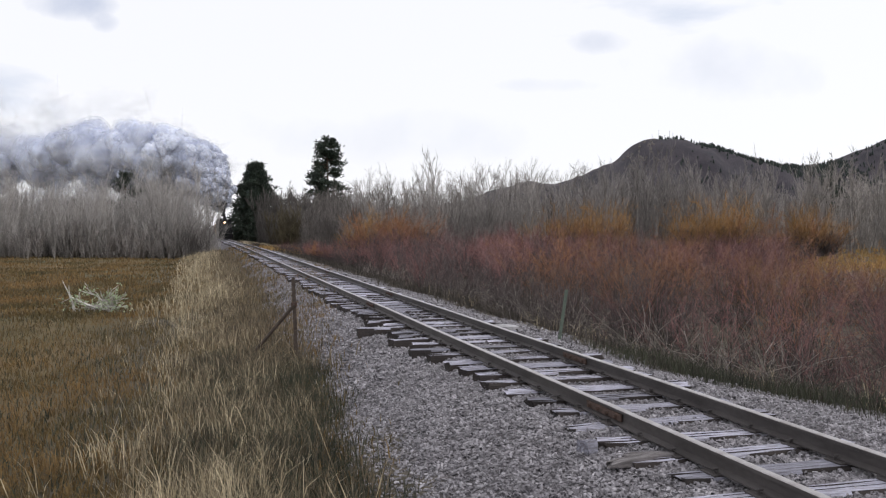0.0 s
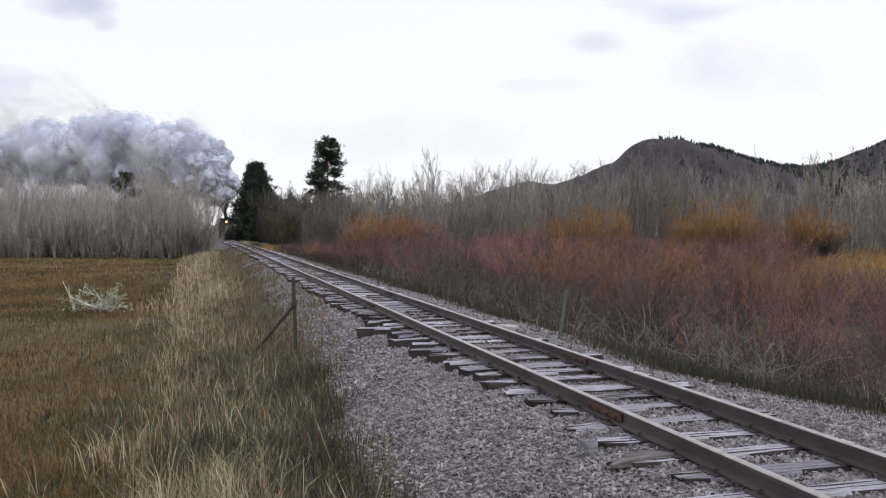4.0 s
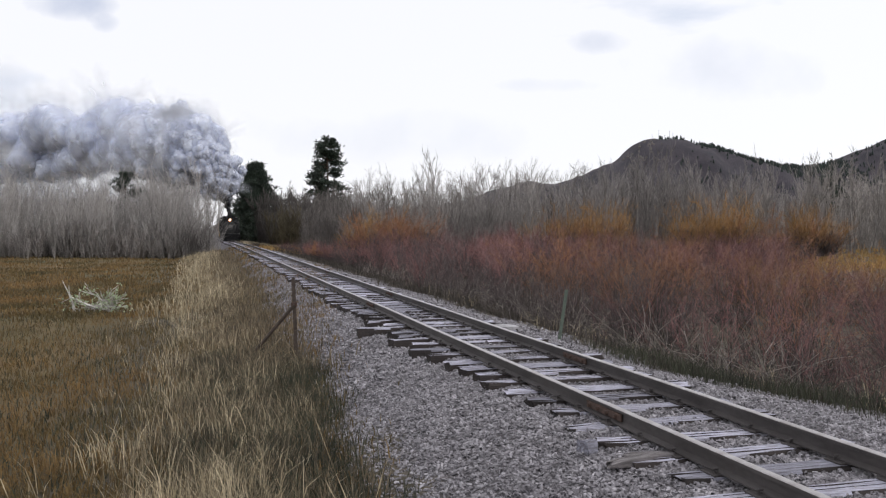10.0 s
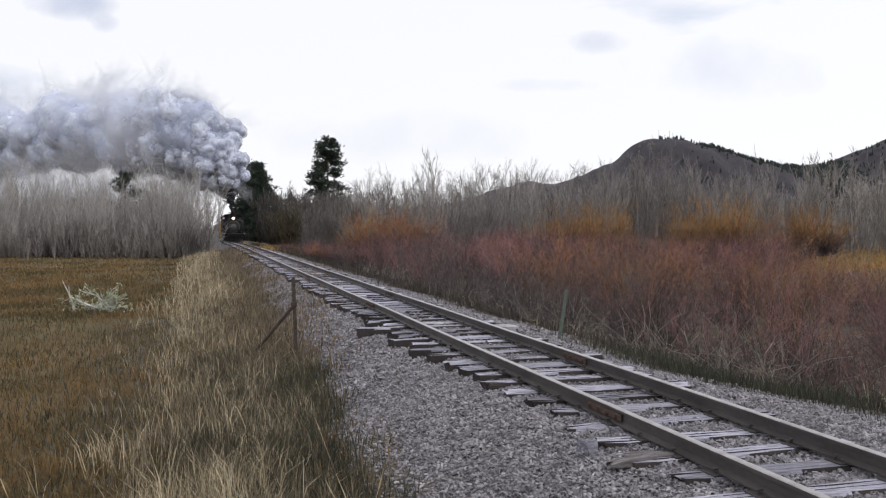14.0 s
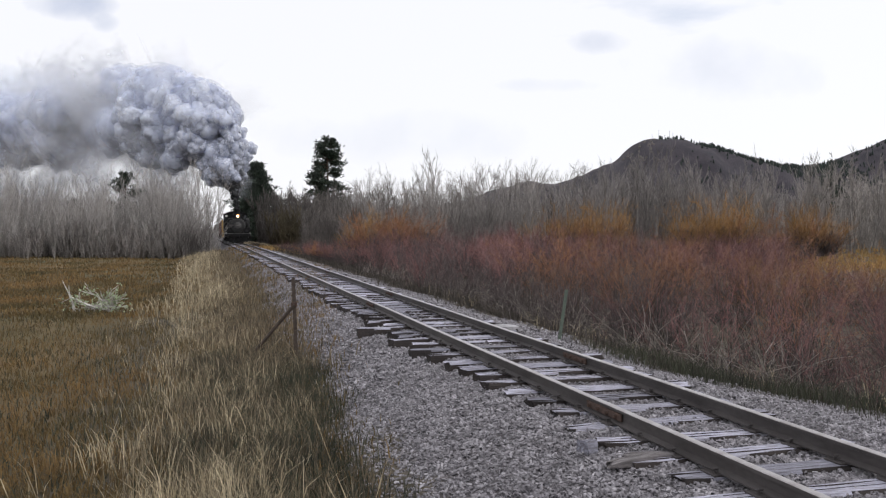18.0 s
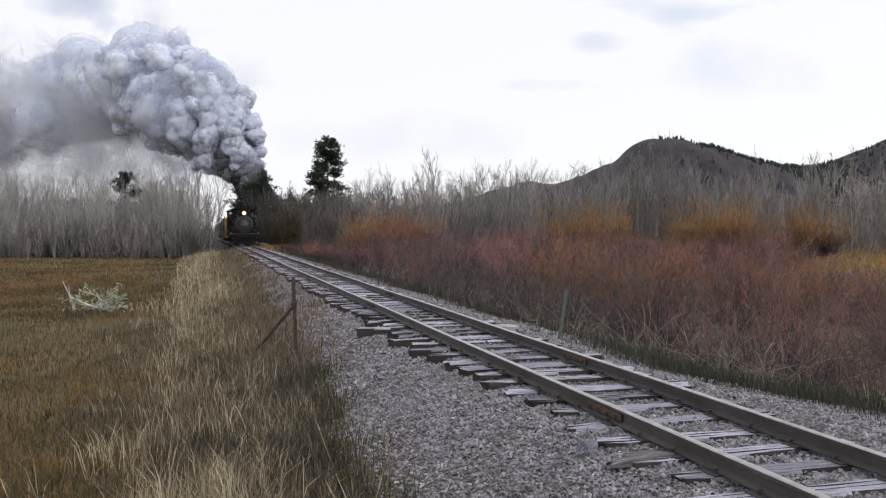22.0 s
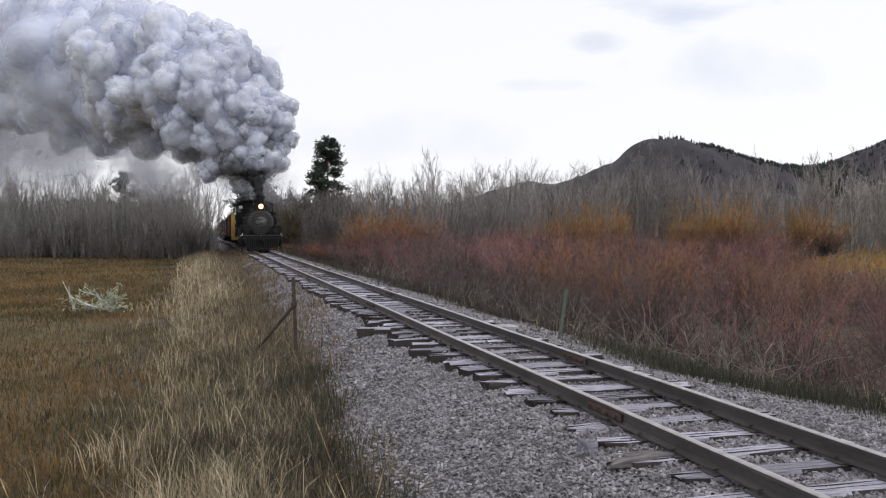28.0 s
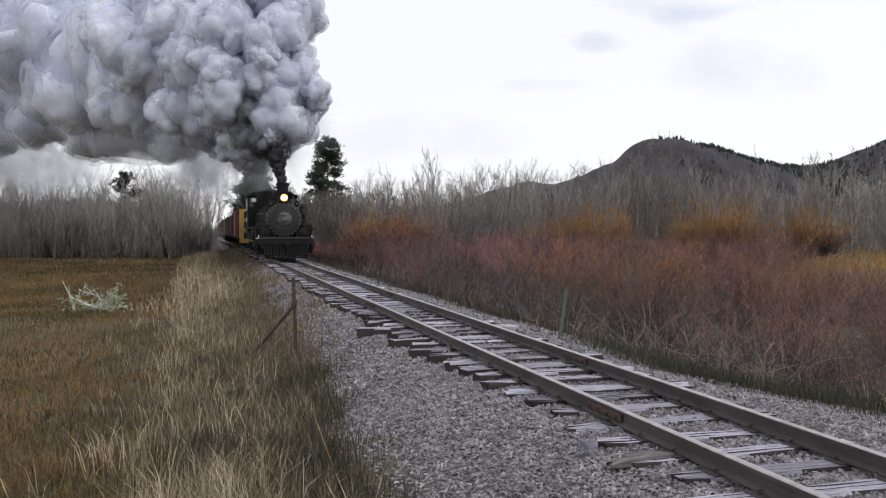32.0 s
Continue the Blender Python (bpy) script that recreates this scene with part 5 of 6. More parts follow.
        part("steam_chest", Shape().box((sd * 1.06, 1.82, 1.12), (0.5, 0.86, 1.15), 0.07), K, t)
        part("grab_iron", Shape().bent([(sd * 1.22, 0.95, 0.85), (sd * 1.22, 0.95, 1.15)], 0.018).bent([(sd * 1.1, 0.95, 1.0), (sd * 1.34, 0.95, 1.0)], 0.018), M["white"], t, "pale grab iron")
        part("crosshead_guide", Shape().box((sd * 1.08, 2.95, 0.84), (0.09, 1.2, 0.06), 0.01).box((sd * 1.08, 2.95, 0.5), (0.09, 1.2, 0.06), 0.01), M["steel"], t)
        part("running_board", Shape().box((sd * 1.12, 5.3, 1.52), (0.46, 6.0, 0.05), 0.01), K, t)
        part("board_edge", Shape().box((sd * 1.355, 5.3, 1.49), (0.02, 6.0, 0.12), 0.004), K, t)
        part("steps", Shape().box((sd * 1.2, 1.85, 1.42), (0.4, 1.1, 0.05), 0.01).box((sd * 1.25, 1.2, 0.55), (0.06, 0.12, 1.0), 0.01), K, t)
        rail_ = Shape().bent([(sd * (R + 0.12), 1.9, cz + 0.28), (sd * (R + 0.12), 8.1, cz + 0.38)], 0.018)
        for y in (2.0, 3.6, 5.2, 6.8):
            rail_.rod((sd * R * 0.95, y, cz + 0.28), (sd * (R + 0.13), y, cz + 0.3), 0.016, 0.016, 6)
        part("handrail", rail_, M["steel"], t)
        part("air_tank", Shape().lathe([(0.02, 3.0), (0.18, 3.05), (0.22, 3.15), (0.22, 5.3), (0.18, 5.4), (0.02, 5.45)], (sd * 1.1, 0, 1.26), "Y", 20), K, t)
        part("frame_plate", Shape().box((sd * 0.86, 5.3, 0.72), (0.07, 6.6, 0.4), 0.02), K, t)
        part("injector_pipe", Shape().bent([(sd * 1.0, 8.2, 1.1), (sd * 1.03, 6.0, 1.15), (sd * 1.0, 5.8, 1.9), (sd * 0.75, 5.75, 2.25)], 0.03), K, t)
    # air pumps stand beside the boiler on one side
    pump = part("air_pump", Shape().lathe([(0.2, 1.6), (0.22, 1.62), (0.22, 1.95), (0.15, 2.0), (0.15, 2.08), (0.23, 2.12), (0.23, 2.5), (0.15, 2.56)], (1.08, 2.9, 0), "Z", 24), M["graphite"], t, "grey cross-compound air pump")
    part("pump_head", Shape().box((1.08, 2.9, 2.62), (0.3, 0.3, 0.14), 0.03), M["steel"], pump)
    part("feed_pipe", Shape().bent([(0.85, 2.3, 2.35), (1.05, 2.35, 2.2), (1.12, 2.4, 1.6)], 0.035), G, t)
    part("number_board", Shape().box((-0.52, 1.8, 2.9), (0.42, 0.05, 0.2), 0.01), K, t)
    # cab
    cab = part("cab", Shape().box((-1.28, 9.3, 2.25), (0.05, 2.1, 2.0), 0.01).box((1.28, 9.3, 2.25), (0.05, 2.1, 2.0), 0.01)
               .prism([(-1.3, 1.3), (1.3, 1.3), (1.3, 3.2), (0.8, 3.42), (0, 3.5), (-0.8, 3.42), (-1.3, 3.2)], 8.25, 8.31), K, t, "black riveted steel cab")
    roof = [(-1.42, 3.16), (-0.9, 3.42), (0, 3.53), (0.9, 3.42), (1.42, 3.16), (1.42, 3.21), (0.9, 3.47), (0, 3.58), (-0.9, 3.47), (-1.42, 3.21)]
    part("cab_roof", Shape().prism(roof, 8.0, 10.7), K, t)
    for sd in (-1, 1):
        part("cab_window", Shape().box((sd * 1.31, 9.0, 2.75), (0.02, 0.6, 0.6), 0.005).box((sd * 1.31, 9.75, 2.75), (0.02, 0.6, 0.6), 0.005), M["glass"], cab, "dark side windows")
        part("window_sill", Shape().box((sd * 1.33, 9.4, 2.42), (0.06, 1.5, 0.05), 0.01), K, cab)
        part("front_window", Shape().box((sd * 1.1, 8.24, 2.85), (0.26, 0.02, 0.5), 0.005), M["glass"], cab, "narrow front window")
        part("cab_steps", Shape().box((sd * 1.25, 10.0, 0.5), (0.3, 0.4, 0.04), 0.01).box((sd * 1.25, 10.0, 0.9), (0.3, 0.4, 0.04), 0.01).box((sd * 1.12, 10.0, 0.85), (0.03, 0.4, 0.8), 0.01), K, cab)
    part("firebox", Shape().box((0, 7.8, 1.3), (1.7, 2.2, 1.0), 0.08), K, t)
    part("white_flag_plate", Shape().box((-1.0, 8.2, 3.0), (0.24, 0.02, 0.2), 0.005), M["white"], t, "small white plate on the cab front")
    for y in (3.4, 4.68, 5.96, 7.24):
        wheelset(t, y, 0.56, 0.485, "driving_wheelset", 12, label="spoked driving wheels with outside cranks")
    wheelset(t, 1.8, 0.36, 0.485, "pilot_wheelset")
    wheelset(t, 9.2, 0.42, 0.485, "trailing_wheelset")
    for sd, ph in ((-1, 0), (1, 0)):
        part("cab_number_bars", Shape().box((sd * 1.325, 9.4, 1.95), (0.01, 0.7, 0.2), 0.003), M["white"], t, "pale bars on the cab side")
    return t


def tender():
    t = thing("tender", "black coal tender coupled behind the locomotive", "tender", "train")
    K = M["black"]
    part("tank", Shape().box((0, 3.6, 1.75), (1.9, 6.6, 1.5), 0.05), K, t)
    part("coal_bunker", Shape().prism([(-0.93, 2.5), (0.93, 2.5), (0.96, 2.8), (-0.96, 2.8)], 0.5, 4.6), K, t)
    rng = np.random.default_rng(3)
    c = Shape()
    for k in range(90):
        x, y = rng.uniform(-0.75, 0.75), rng.uniform(0.7, 4.4)
        s = rng.uniform(0.12, 0.3)
        c.box((x, y, 2.8 + 0.25 * (1 - x * x) * math.sin((y - 0.5) * 0.76) + rng.uniform(-.05, .05)), (s, s * 0.8, s * 0.7), s * 0.15, Euler((rng.uniform(0, 3), rng.uniform(0, 3), 0)).to_matrix().to_4x4())
    part("coal", c, M["coal"], t, "heap of black coal")
    part("water_hatch", Shape().lathe([(0.3, 2.5), (0.3, 2.62), (0.02, 2.66)], (0, 5.9, 0), "Z", 20), K, t)
    part("underframe", Shape().box((0, 3.6, 0.9), (1.85, 6.9, 0.22), 0.03), K, t)
    part("lettering_bars", Shape().box((-0.955, 3.6, 1.85), (0.01, 3.2, 0.26), 0.002), M["white"], t, "row of pale bars on the tank side")
    for sd in (-1, 1):
        for y in (0.3, 6.9):
            part("grab_iron", Shape().bent([(sd * 0.98, y, 1.1), (sd * 0.98, y, 2.4)], 0.015), M["steel"], t)
    truck(t, 1.7)
    truck(t, 5.6)
    coupler(t, 7.0, 1)
    return t


def boxcar(body, end, label, height=2.0, roof=True):
    """A wooden freight car: sheathed sides with battens, ends, roof, ladders and trucks."""
    t = thing("freight_car", label, "freight car", "train")
    L_, W_ = 9.0, 2.6
    top = 0.85 + height
    part("sills", Shape().box((0, L_ / 2 + 0.3, 0.78), (2.1, L_, 0.2), 0.03), M["black"], t)
    b = part("body", Shape().box((0, L_ / 2 + 0.3, 0.85 + height / 2), (W_, L_ - 0.06, height), 0.02), M[body], t)
    for k in range(15):
        y = 0.34 + (L_ - 0.1) * k / 14
        for sd in (-1, 1):
            part("batten", Shape().box((sd * (W_ / 2 + 0.018), y, 0.85 + height / 2), (0.03, 0.07, height), 0.008), M["white" if k % 7 == 0 else body], b)
    foot = 0.5 if end == "yellow" else 0.85
    part("end_panel", Shape().box((0, 0.31, (foot + top) / 2), (W_ + 0.05, 0.05, top - foot), 0.01), M[end], t)
    for x in (-1.25, -0.62, 0.62, 1.25):
        part("end_post", Shape().box((x, 0.26, (foot + top) / 2), (0.12, 0.06, top - foot), 0.01), M[end], t)
    if end == "yellow":
        # the end is solid: dark panels stand in for the shade inside its slots
        for x in (-0.93, 0.0, 0.93):
            for z in (1.0, 1.7, 2.35):
                part("end_slot", Shape().box((x, 0.275, z), (0.2, 0.02, 0.42), 0.004), M["glass"], t, "dark panel in place of a shaded slot in the yellow end")
    for sd in (-1, 1):
        part("door", Shape().box((sd * (W_ / 2 + 0.035), L_ / 2 + 0.3, 0.85 + height / 2), (0.05, 1.7, height * 0.94), 0.01), M[body], t, "sliding door")
        for z in np.arange(1.0, top, 0.38):
            part("ladder_rung", Shape().rod((sd * (W_ / 2 + 0.06), 0.45, z), (sd * (W_ / 2 + 0.06), 0.85, z), 0.012, 0.012, 6), M["steel"], t)
    if roof:
        part("roof", Shape().prism([(-W_ / 2 - 0.08, top - 0.02), (W_ / 2 + 0.08, top - 0.02), (W_ / 2 + 0.08, top + 0.04), (0, top + 0.26), (-W_ / 2 - 0.08, top + 0.04)], 0.22, L_ + 0.38), M["grey_car"], t)
        part("roof_walk", Shape().box((0, L_ / 2 + 0.3, top + 0.29), (0.45, L_ + 0.2, 0.03), 0.005), M["grey_car"], t)
    part("brake_wheel", Shape().lathe([(0.18, -0.01), (0.2, 0), (0.18, 0.01)], (0.5, 0.2, top + 0.1), "Y", 16, False).rod((0.5, 0.2, 0.9), (0.5, 0.2, top + 0.1), 0.015), M["black"], t)
    truck(t, 1.9)
    truck(t, L_ - 1.3)
    coupler(t, 0.05, -1)
    return t


TRAIN = []
TRAIN.append((locomotive(), 0.0))
TRAIN.append((tender(), 10.9))
at = 18.4
CARS = (("maroon", "yellow", "maroon wooden freight car with a yellow slotted end", 1.9, False), ("maroon", "maroon", "weathered maroon wooden boxcar", 1.65, True), ("grey_car", "grey_car", "faded grey wooden boxcar", 1.65, True),
        ("maroon", "maroon", "weathered maroon wooden boxcar", 1.65, True), ("grey_car", "grey_car", "faded grey wooden boxcar", 1.65, True), ("maroon", "maroon", "weathered maroon wooden boxcar", 1.65, True), ("maroon", "maroon", "weathered maroon wooden boxcar", 1.65, True))
for body_, end_, label_, h_, roof_ in CARS:
    TRAIN.append((boxcar(body_, end_, label_, h_, roof_), at))
    at += 9.9
# ======== smoke: rigid billows that ride, roll and drift ========
def train_u(t):
    """Distance of the pilot along the track: the engine gathers speed as it comes."""
    return 147.0 - 2.62 * t - (0.02325 * t * t if t > 0 else 0.0)


def core_mat(name, col, col2, depth):
    """The dense inside of a billow: light seeps through it."""
    m = mat(name, col, col2, 1.0, 0.0, scale=1.5, bump=0.5, dist=0.3, fine=2.4, spec=0.0, obj=0.05)
    bs = m.node_tree.nodes["Principled BSDF"]
    bs.inputs["Subsurface Weight"].default_value = 1.0
    bs.inputs["Subsurface Radius"].default_value = (1.0, 1.0, 1.0)
    bs.inputs["Subsurface Scale"].default_value = depth
    return m


def veil_mat(name, col, col2, least, most, flaky=False):
    """Thin smoke that lets part of the view through, lit from both sides: a torn shell, or soft flakes, each thickest
    in its middle (the mesh's "thick" attribute)."""
    m = mat(name, col, col2, 1.0, 0.0, scale=0.9, bump=0.0, fine=3.0, spec=0.0, translucent=0.5, obj=0.05)
    nt = m.node_tree
    N, L = nt.nodes.new, nt.links.new
    mr = N("ShaderNodeMapRange")
    mr.inputs[3].default_value, mr.inputs[4].default_value = least, most
    if flaky:
        src = N("ShaderNodeAttribute")
        src.attribute_name = "thick"
        mr.interpolation_type = "SMOOTHSTEP"
    else:
        tc, src = N("ShaderNodeTexCoord"), N("ShaderNodeTexNoise")
        src.inputs["Scale"].default_value, src.inputs["Detail"].default_value = 1.9, 3
        mr.inputs[1].default_value, mr.inputs[2].default_value = 0.3, 0.7
        L(tc.outputs["Object"], src.inputs["Vector"])
    L(src.outputs["Fac"], mr.inputs[0])
    out = nt.nodes["Material Output"]
    body = out.inputs[0].links[0].from_socket
    clear, mx = N("ShaderNodeBsdfTransparent"), N("ShaderNodeMixShader")
    L(mr.outputs[0], mx.inputs[0])
    L(clear.outputs[0], mx.inputs[1])
    L(body, mx.inputs[2])
    L(mx.outputs[0], out.inputs[0])
    return m


TONES = {
    "dark": ((0.10, 0.10, 0.104), (0.06, 0.06, 0.063), 0.1),
    "grey": ((0.32, 0.327, 0.355), (0.22, 0.226, 0.25), 0.4),
    "mid": ((0.72, 0.75, 0.84), (0.62, 0.645, 0.735), 1.0),
    "pale": ((0.82, 0.855, 0.95), (0.74, 0.77, 0.87), 2.0),
}
for tone, (c1, c2, depth_) in TONES.items():
    M["core_" + tone] = core_mat("dense_%s_smoke" % tone, c1, c2, depth_)
    M["edge_" + tone] = veil_mat("ragged_%s_smoke" % tone, c1, c2, 0.12, 0.7)
M["wisp_pale"] = veil_mat("wispy_smoke", TONES["pale"][0], TONES["pale"][1], 0.0, 0.35)
M["haze_veil"] = veil_mat("low_grey_smoke", (0.88, 0.9, 0.96), (0.84, 0.86, 0.92), 0.0, 0.27, True)
M["thin_veil"] = veil_mat("thin_smoke", (0.97, 0.98, 1.0), (0.95, 0.96, 0.99), 0.0, 0.15, True)


def flakes(rng, C, size):
    """Soft flakes about the points C: six-sided fans, thick in the middle and thin at the rim."""
    n = len(C)
    q = rng.normal(0, 1, (n, 3))
    q /= np.linalg.norm(q, axis=1, keepdims=True)
    e = np.cross(q, rng.normal(0, 1, (n, 3)))
    e /= np.linalg.norm(e, axis=1, keepdims=True)
    f = np.cross(q, e)
    V = np.zeros((n, 7, 3))
    V[:, 0] = C
    for k in range(6):
        w = math.pi * k / 3
        V[:, k + 1] = C + (math.cos(w) * e + math.sin(w) * f) * (size * rng.uniform(0.75, 1.2, n))[:, None]
    T = (np.arange(n)[:, None, None] * 7 + np.array([(0, k + 1, (k + 1) % 6 + 1) for k in range(6)])[None]).reshape(-1, 3)
    return V.reshape(-1, 3), T


def billow_mesh(seed, shells, lobes=1.0):
    """A lumpy cauliflower head of radius about one, in nested shells (size, fineness, material). lobes: how deep its folds are."""
    rng = np.random.default_rng(seed)
    heads = []
    for n, s, a in ((10, 0.82, 0.31), (40, 0.42, 0.17 * lobes), (160, 0.21, 0.075 * lobes * lobes)):
        c = rng.normal(0, 1, (n, 3))
        c /= np.linalg.norm(c, axis=1, keepdims=True)
        heads.append((c * rng.uniform(0.85, 1.1, (n, 1)), s, a))
    ph = rng.uniform(0, 6.28, (2, 3))
    squash = rng.uniform(0.82, 1.18, 3)

    def radius(U, turn):
        W = U
        for k, (f, a) in enumerate(((2.3, 0.16), (5.1, 0.07))):
            W = W + a * np.sin(f * W[:, [1, 2, 0]] + ph[k] + turn)
        r = np.full(len(U), 0.52 + 0.13 * (1 - lobes))
        for c, s, a in heads:
            d = np.linalg.norm(W[:, None] - c[None], axis=2).min(1)
            r += a * np.sqrt(np.clip(1 - (d / s) ** 2, 0, 1))
        return r
    pieces, index = [], []
    for k, (size, level, material) in enumerate(shells):
        bm = bmesh.new()
        bmesh.ops.create_icosphere(bm, subdivisions=level, radius=1.0)
        V = np.array([v.co[:] for v in bm.verts])
        F = np.array([[v.index for v in f.verts] for f in bm.faces])
        bm.free()
        V /= np.linalg.norm(V, axis=1, keepdims=True)
        pieces.append((V * radius(V, 0.12 * k)[:, None] * squash * size, F))
        index += [k] * len(F)
    me = tri_mesh("puff", *joined(pieces), M[shells[0][2]], True)
    for size, level, material in shells[1:]:
        me.materials.append(M[material])
    me.polygons.foreach_set("material_index", index)
    return me


def haze_mesh(seed, n, size, material):
    """A loose cloud of soft flakes, thinning outwards."""
    rng = np.random.default_rng(seed)
    me = tri_mesh("puff", *flakes(rng, rng.normal(0, 0.36, (n, 3)), size * rng.uniform(0.6, 1.4, n)), M[material], True)
    me.attributes.new("thick", "FLOAT", "POINT").data.foreach_set("value", ([1.0] + [0.0] * 6) * n)
    return me


PUFFS = []
BILLOWS = {}
for i, tone in enumerate(TONES):
    fine_ = 3 if tone == "dark" else 4
    BILLOWS["smoke_" + tone] = [billow_mesh(500 + 7 * i + j, ((0.9, fine_, "core_" + tone), (1.0, fine_, "edge_" + tone)), 1.28) for j in range(5)]
# older smoke: fewer folds and a deep soft rim
BILLOWS["smoke_old"] = [billow_mesh(600 + j, ((0.82, 4, "core_pale"), (0.95, 3, "edge_pale"), (1.06, 3, "wisp_pale")), 0.9) for j in range(5)]
BILLOWS["smoke_thin"] = [haze_mesh(550 + j, 7, 0.85, "thin_veil") for j in range(4)]
BILLOWS["smoke_haze"] = [haze_mesh(560 + j, 7, 0.8, "haze_veil") for j in range(4)]


def vigour(te):
    """How strongly the engine blasts at a time."""
    return float(np.interp(te, (-10, 6, 12, 17, 19, 21, 23.5, 26, 27.5, 30, 31.5), (0.97, 1.0, 1.05, 1.12, 1.2, 1.12, 1.0, 0.9, 0.76, 0.78, 0.84)))


def height_at(a, te):
    return 3.45 + vigour(te) * (9.3 * (1 - math.exp(-a / 0.72)) + 3.5 * (1 - math.exp(-a / 4))) + 0.1 * a


def radius_at(a):
    return 0.25 + 4.3 * (1 - math.exp(-((a / 0.54) ** 2.2))) + 3.0 * (1 - math.exp(-a / 4)) + 0.1 * a


WIND = Vector((-2.5, 0.4, 0))


def plume_at(t, a):
    """The plume's core a seconds after it left the stack."""
    te = t - a
    p = on_track(train_u(te) + 2.2)
    p.z = rail_z(train_u(te)) + height_at(a, te)
    calm = float(smooth(25.0, 27.0, te))
    bent = 0.8 * calm * a * math.exp(-a / 2.5) - 2.4 * (1 - calm) * float(smooth(0.4, 2.0, a))
    return p + WIND * a + Vector((bent, 0, 0))


def puff(plume, kind, mesh, r, rng):
    ob = part("puff", mesh, None, plume)
    s = [r * rng.uniform(0.88, 1.12) for _ in range(3)]
    if kind == "smoke_haze":
        s = [s[0] * 1.4, s[1] * 1.4, s[2] * 0.75]
    ob.scale = s
    return ob


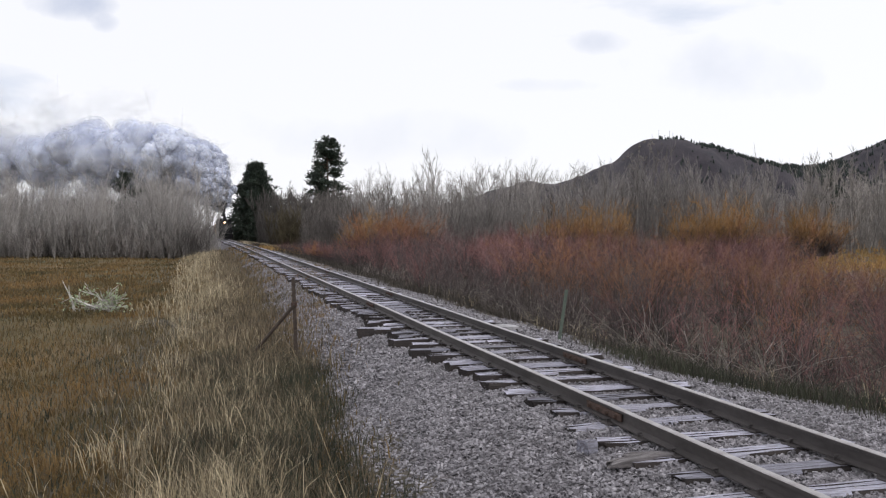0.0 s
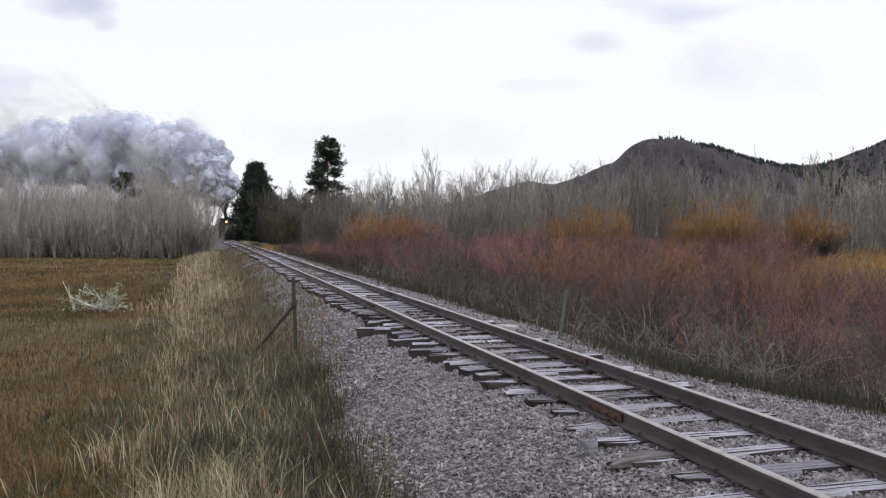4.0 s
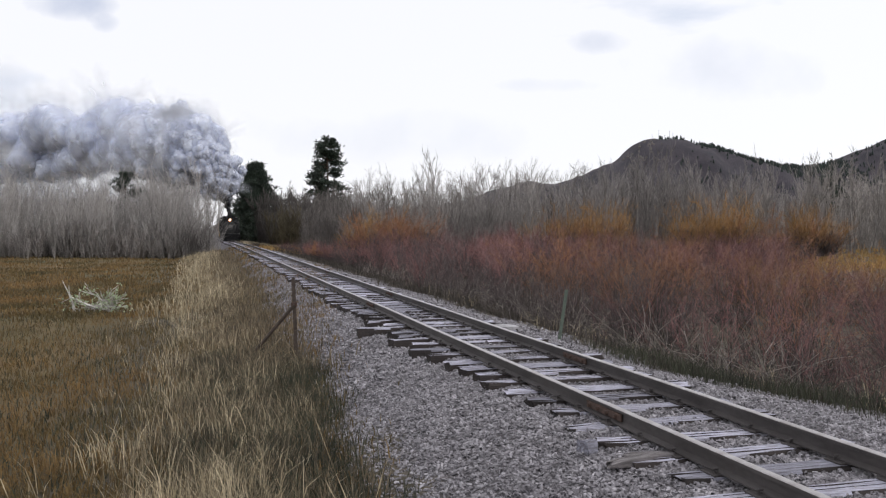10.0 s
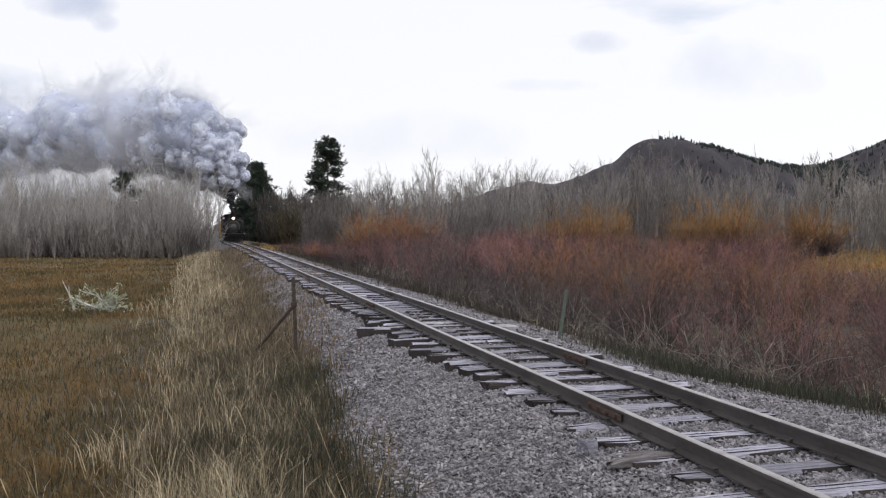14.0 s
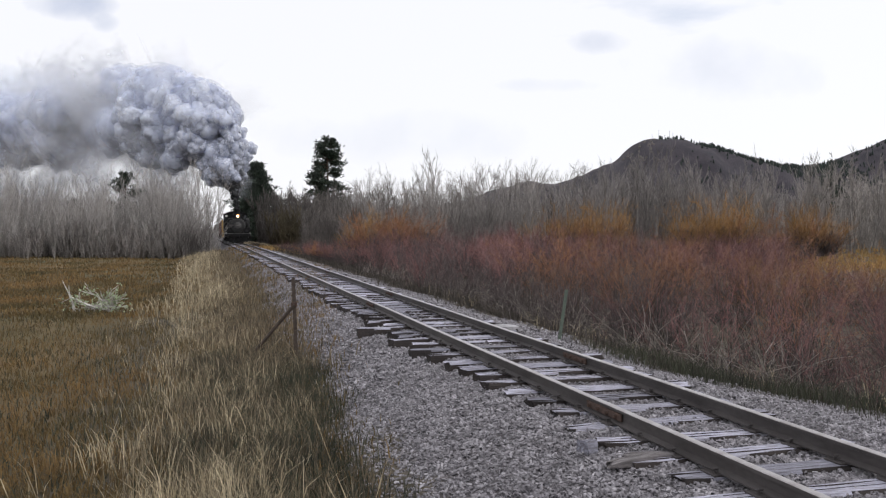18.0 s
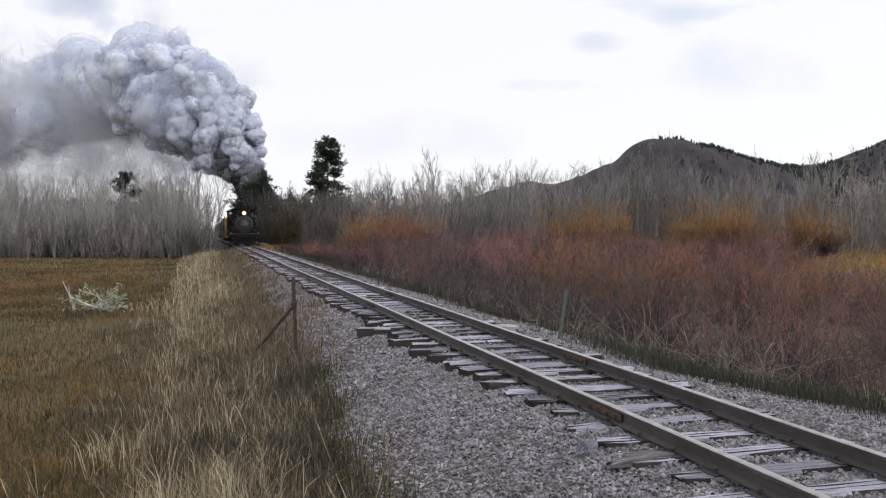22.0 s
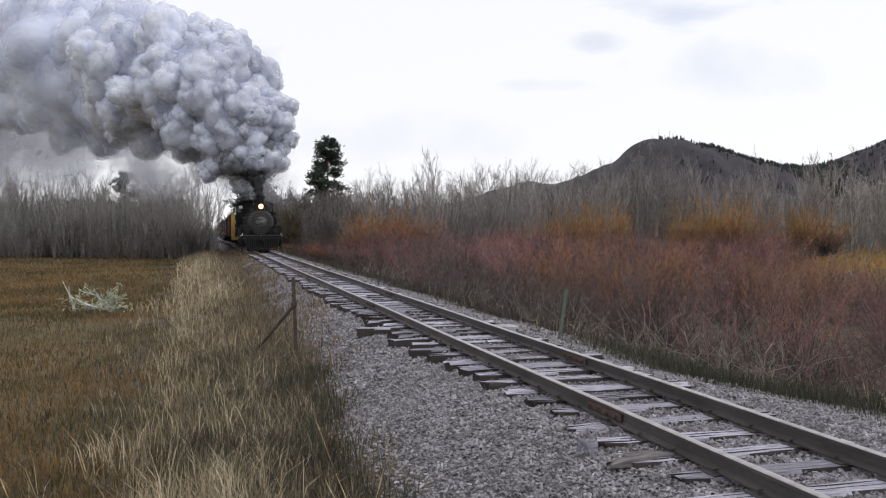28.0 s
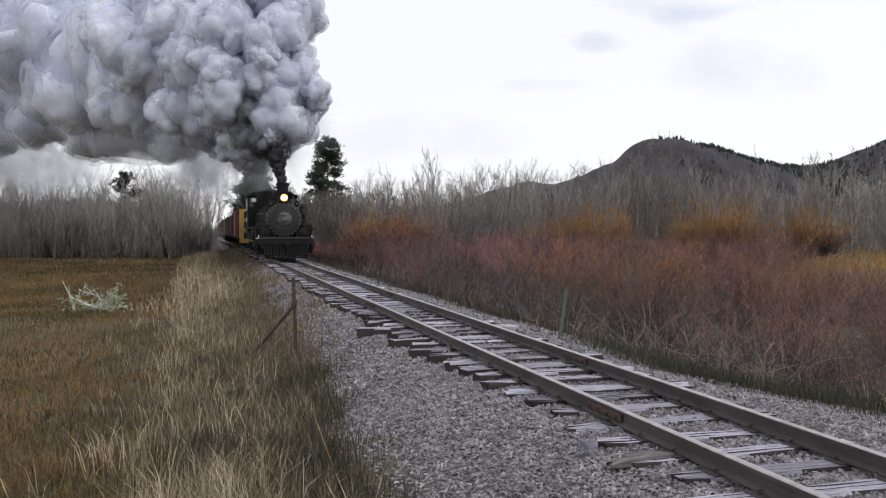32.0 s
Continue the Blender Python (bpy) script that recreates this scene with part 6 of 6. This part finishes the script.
def build_smoke():
    rng = np.random.default_rng(71)
    plume = thing("smoke_plume", "billowing grey smoke rolling back from the locomotive's stack", "smoke", kind="stuff")

    def add(kind, r, a, off, mode, te=None):
        mesh = BILLOWS[kind][rng.integers(len(BILLOWS[kind]))]
        PUFFS.append((puff(plume, kind, mesh, r, rng), a, off, mode, te, rng.uniform(-1, 1, 3)))
    # the column over the stack: many small rolls
    for k in range(96):
        a = 0.002 + 0.55 * (k / 96) ** 1.2
        b = a + rng.normal(0, 0.04)
        kind = "smoke_dark" if b < 0.23 else "smoke_grey" if b < 0.42 else "smoke_mid"
        d = Vector(rng.normal(0, 1, 3)).normalized()
        r = radius_at(a)
        add(kind, 0.06 + 0.5 * r, a, d * r * 0.46, "ride")
    # the boiling head
    for k in range(180):
        a = 0.4 + 2.2 * (k / 180)
        b = a + rng.normal(0, 0.2)
        kind = "smoke_mid" if b < 1.3 else "smoke_pale"
        d = Vector(rng.normal(0, 1, 3)).normalized()
        r = radius_at(a)
        s = rng.uniform(0.2, 0.38)
        add(kind, r * s, a, d * r * (1.0 - s) * rng.uniform(0.75, 1.05), "ride")
    # billows let go along the way, and those already trailing at the start
    te = -40.0
    while te < 30.6:
        te += 0.42 if te > 8 else (0.6 if te > -12 else 1.1)
        for k in range(4 if te > -12 else 3):
            d = Vector(rng.normal(0, 1, 3)).normalized()
            final = radius_at(min(7, 32 - te) if te > 0 else 7)
            s = rng.uniform(0.34, 0.56) * (1.15 if te < -8 else 1.0)
            if (9 < te < 16.5 and k > 0) or (16.5 <= te < 19.5 and k > 1):
                add("smoke_thin" if k == 3 else "smoke_haze", final * rng.uniform(0.5, 0.7), 1.8, d * rng.uniform(0.2, 0.7), "free", te)
                continue
            kind = "smoke_pale" if te > 17 and rng.random() < 0.5 else "smoke_old"
            add(kind, max(final * s, 1.6), 1.4, d * (1.0 - s) * rng.uniform(0.7, 1.05), "free", te)
    # the plume's ragged underside
    te = 19.0
    while te < 27.5:
        te += 0.55
        add("smoke_old", rng.uniform(1.9, 2.9), 2.4, Vector((rng.uniform(-0.7, 0.5), rng.uniform(-0.4, 0.9), rng.uniform(-0.85, -0.5))), "free", te)
    # torn haze round the trail
    te = -38.0
    while te < 29:
        te += 0.55
        d = Vector(rng.normal(0, 1, 3)).normalized()
        add("smoke_haze", radius_at(min(6, 32 - te)) * rng.uniform(0.4, 0.6), 2.0, d * rng.uniform(0.75, 1.0), "free", te)
    # thin smoke that drifts off above and about the trail
    te = -42.0
    while te < 20:
        te += 1.0
        off = Vector((rng.uniform(-0.9, 0.5), rng.uniform(-0.8, 0.8), rng.uniform(0.4, 1.5) if te < -6 else rng.uniform(-0.4, 0.95)))
        add("smoke_thin", rng.uniform(4.5, 7.5) if te < -4 else rng.uniform(3.0, 4.2), 3.5, off, "free", te)
    # grey smoke hanging low behind the trees
    te = -44.0
    while te < 24:
        te += 0.5 if te < 13 else 0.24
        late = te > 13
        off = Vector((rng.uniform(-0.8, 0.8), rng.uniform(-0.6, 1.4), rng.uniform(-1.35, -0.7) if late else rng.uniform(-1.45, -0.75)))
        add("smoke_haze", rng.uniform(2.5, 3.6) if late else rng.uniform(2.8, 4.4), 3.0, off, "free", te)
    # grey smoke dragged along low over the train
    for k in range(12):
        a = 0.7 + 2.5 * (k / 12) ** 1.2
        p = plume_at(20, a)
        low = Vector((1.0 + rng.normal(0.3, 0.6), 1.5 + rng.normal(0, 1.0), 7.6 + rng.uniform(0, 2.6) - p.z))
        add("smoke_haze", rng.uniform(1.3, 1.9) + 0.16 * a, a, low, "ride")
    return plume


build_smoke()


# ======== what moves ========
def motions():
    for ob, back in TRAIN:
        rows = []
        for k in range(33):
            t = 1.0 * k
            u = train_u(t) + back
            rows.append((t, pose(*on_track(u, 0, rail_z(u)), 0, 0, TURN)))
        walk(ob, rows)
    for w, y, r, ph in ROLLING:
        if r > 0.34:
            n = 200
            walk(w, [(32.0 * k / n, pose(0, y, r, math.degrees((train_u(0) - train_u(32.0 * k / n)) / r), 0, 0)) for k in range(n + 1)])
    for ob, a0, off, mode, te, roll in PUFFS:
        rows = []
        steps = 16 if mode == "ride" else 32
        for k in range(steps + 1):
            t = 32.0 * k / steps
            if mode == "ride":
                sway = 0.12 * radius_at(a0)
                o = Vector(off) + Vector((math.sin(t * 0.7 + roll[0] * 9), math.sin(t * 0.6 + roll[1] * 9), math.sin(t * 0.9 + roll[2] * 9))) * sway
                p = plume_at(t, a0) + o
                spin = 24
            else:
                age = max(t - te, a0)
                p = plume_at(t, age) if t - te >= a0 else plume_at(t, a0)
                grow_ = min(1, max(0, (t - te - a0) / 2.0))
                p = p + Vector(off) * radius_at(min(age, 9)) * (0.25 + 0.75 * grow_)
                spin = 9
            rows.append((t, pose(p.x, p.y, p.z, roll[0] * spin * t, roll[1] * spin * t, roll[2] * spin * t + roll[0] * 180)))
        walk(ob, rows)


motions()
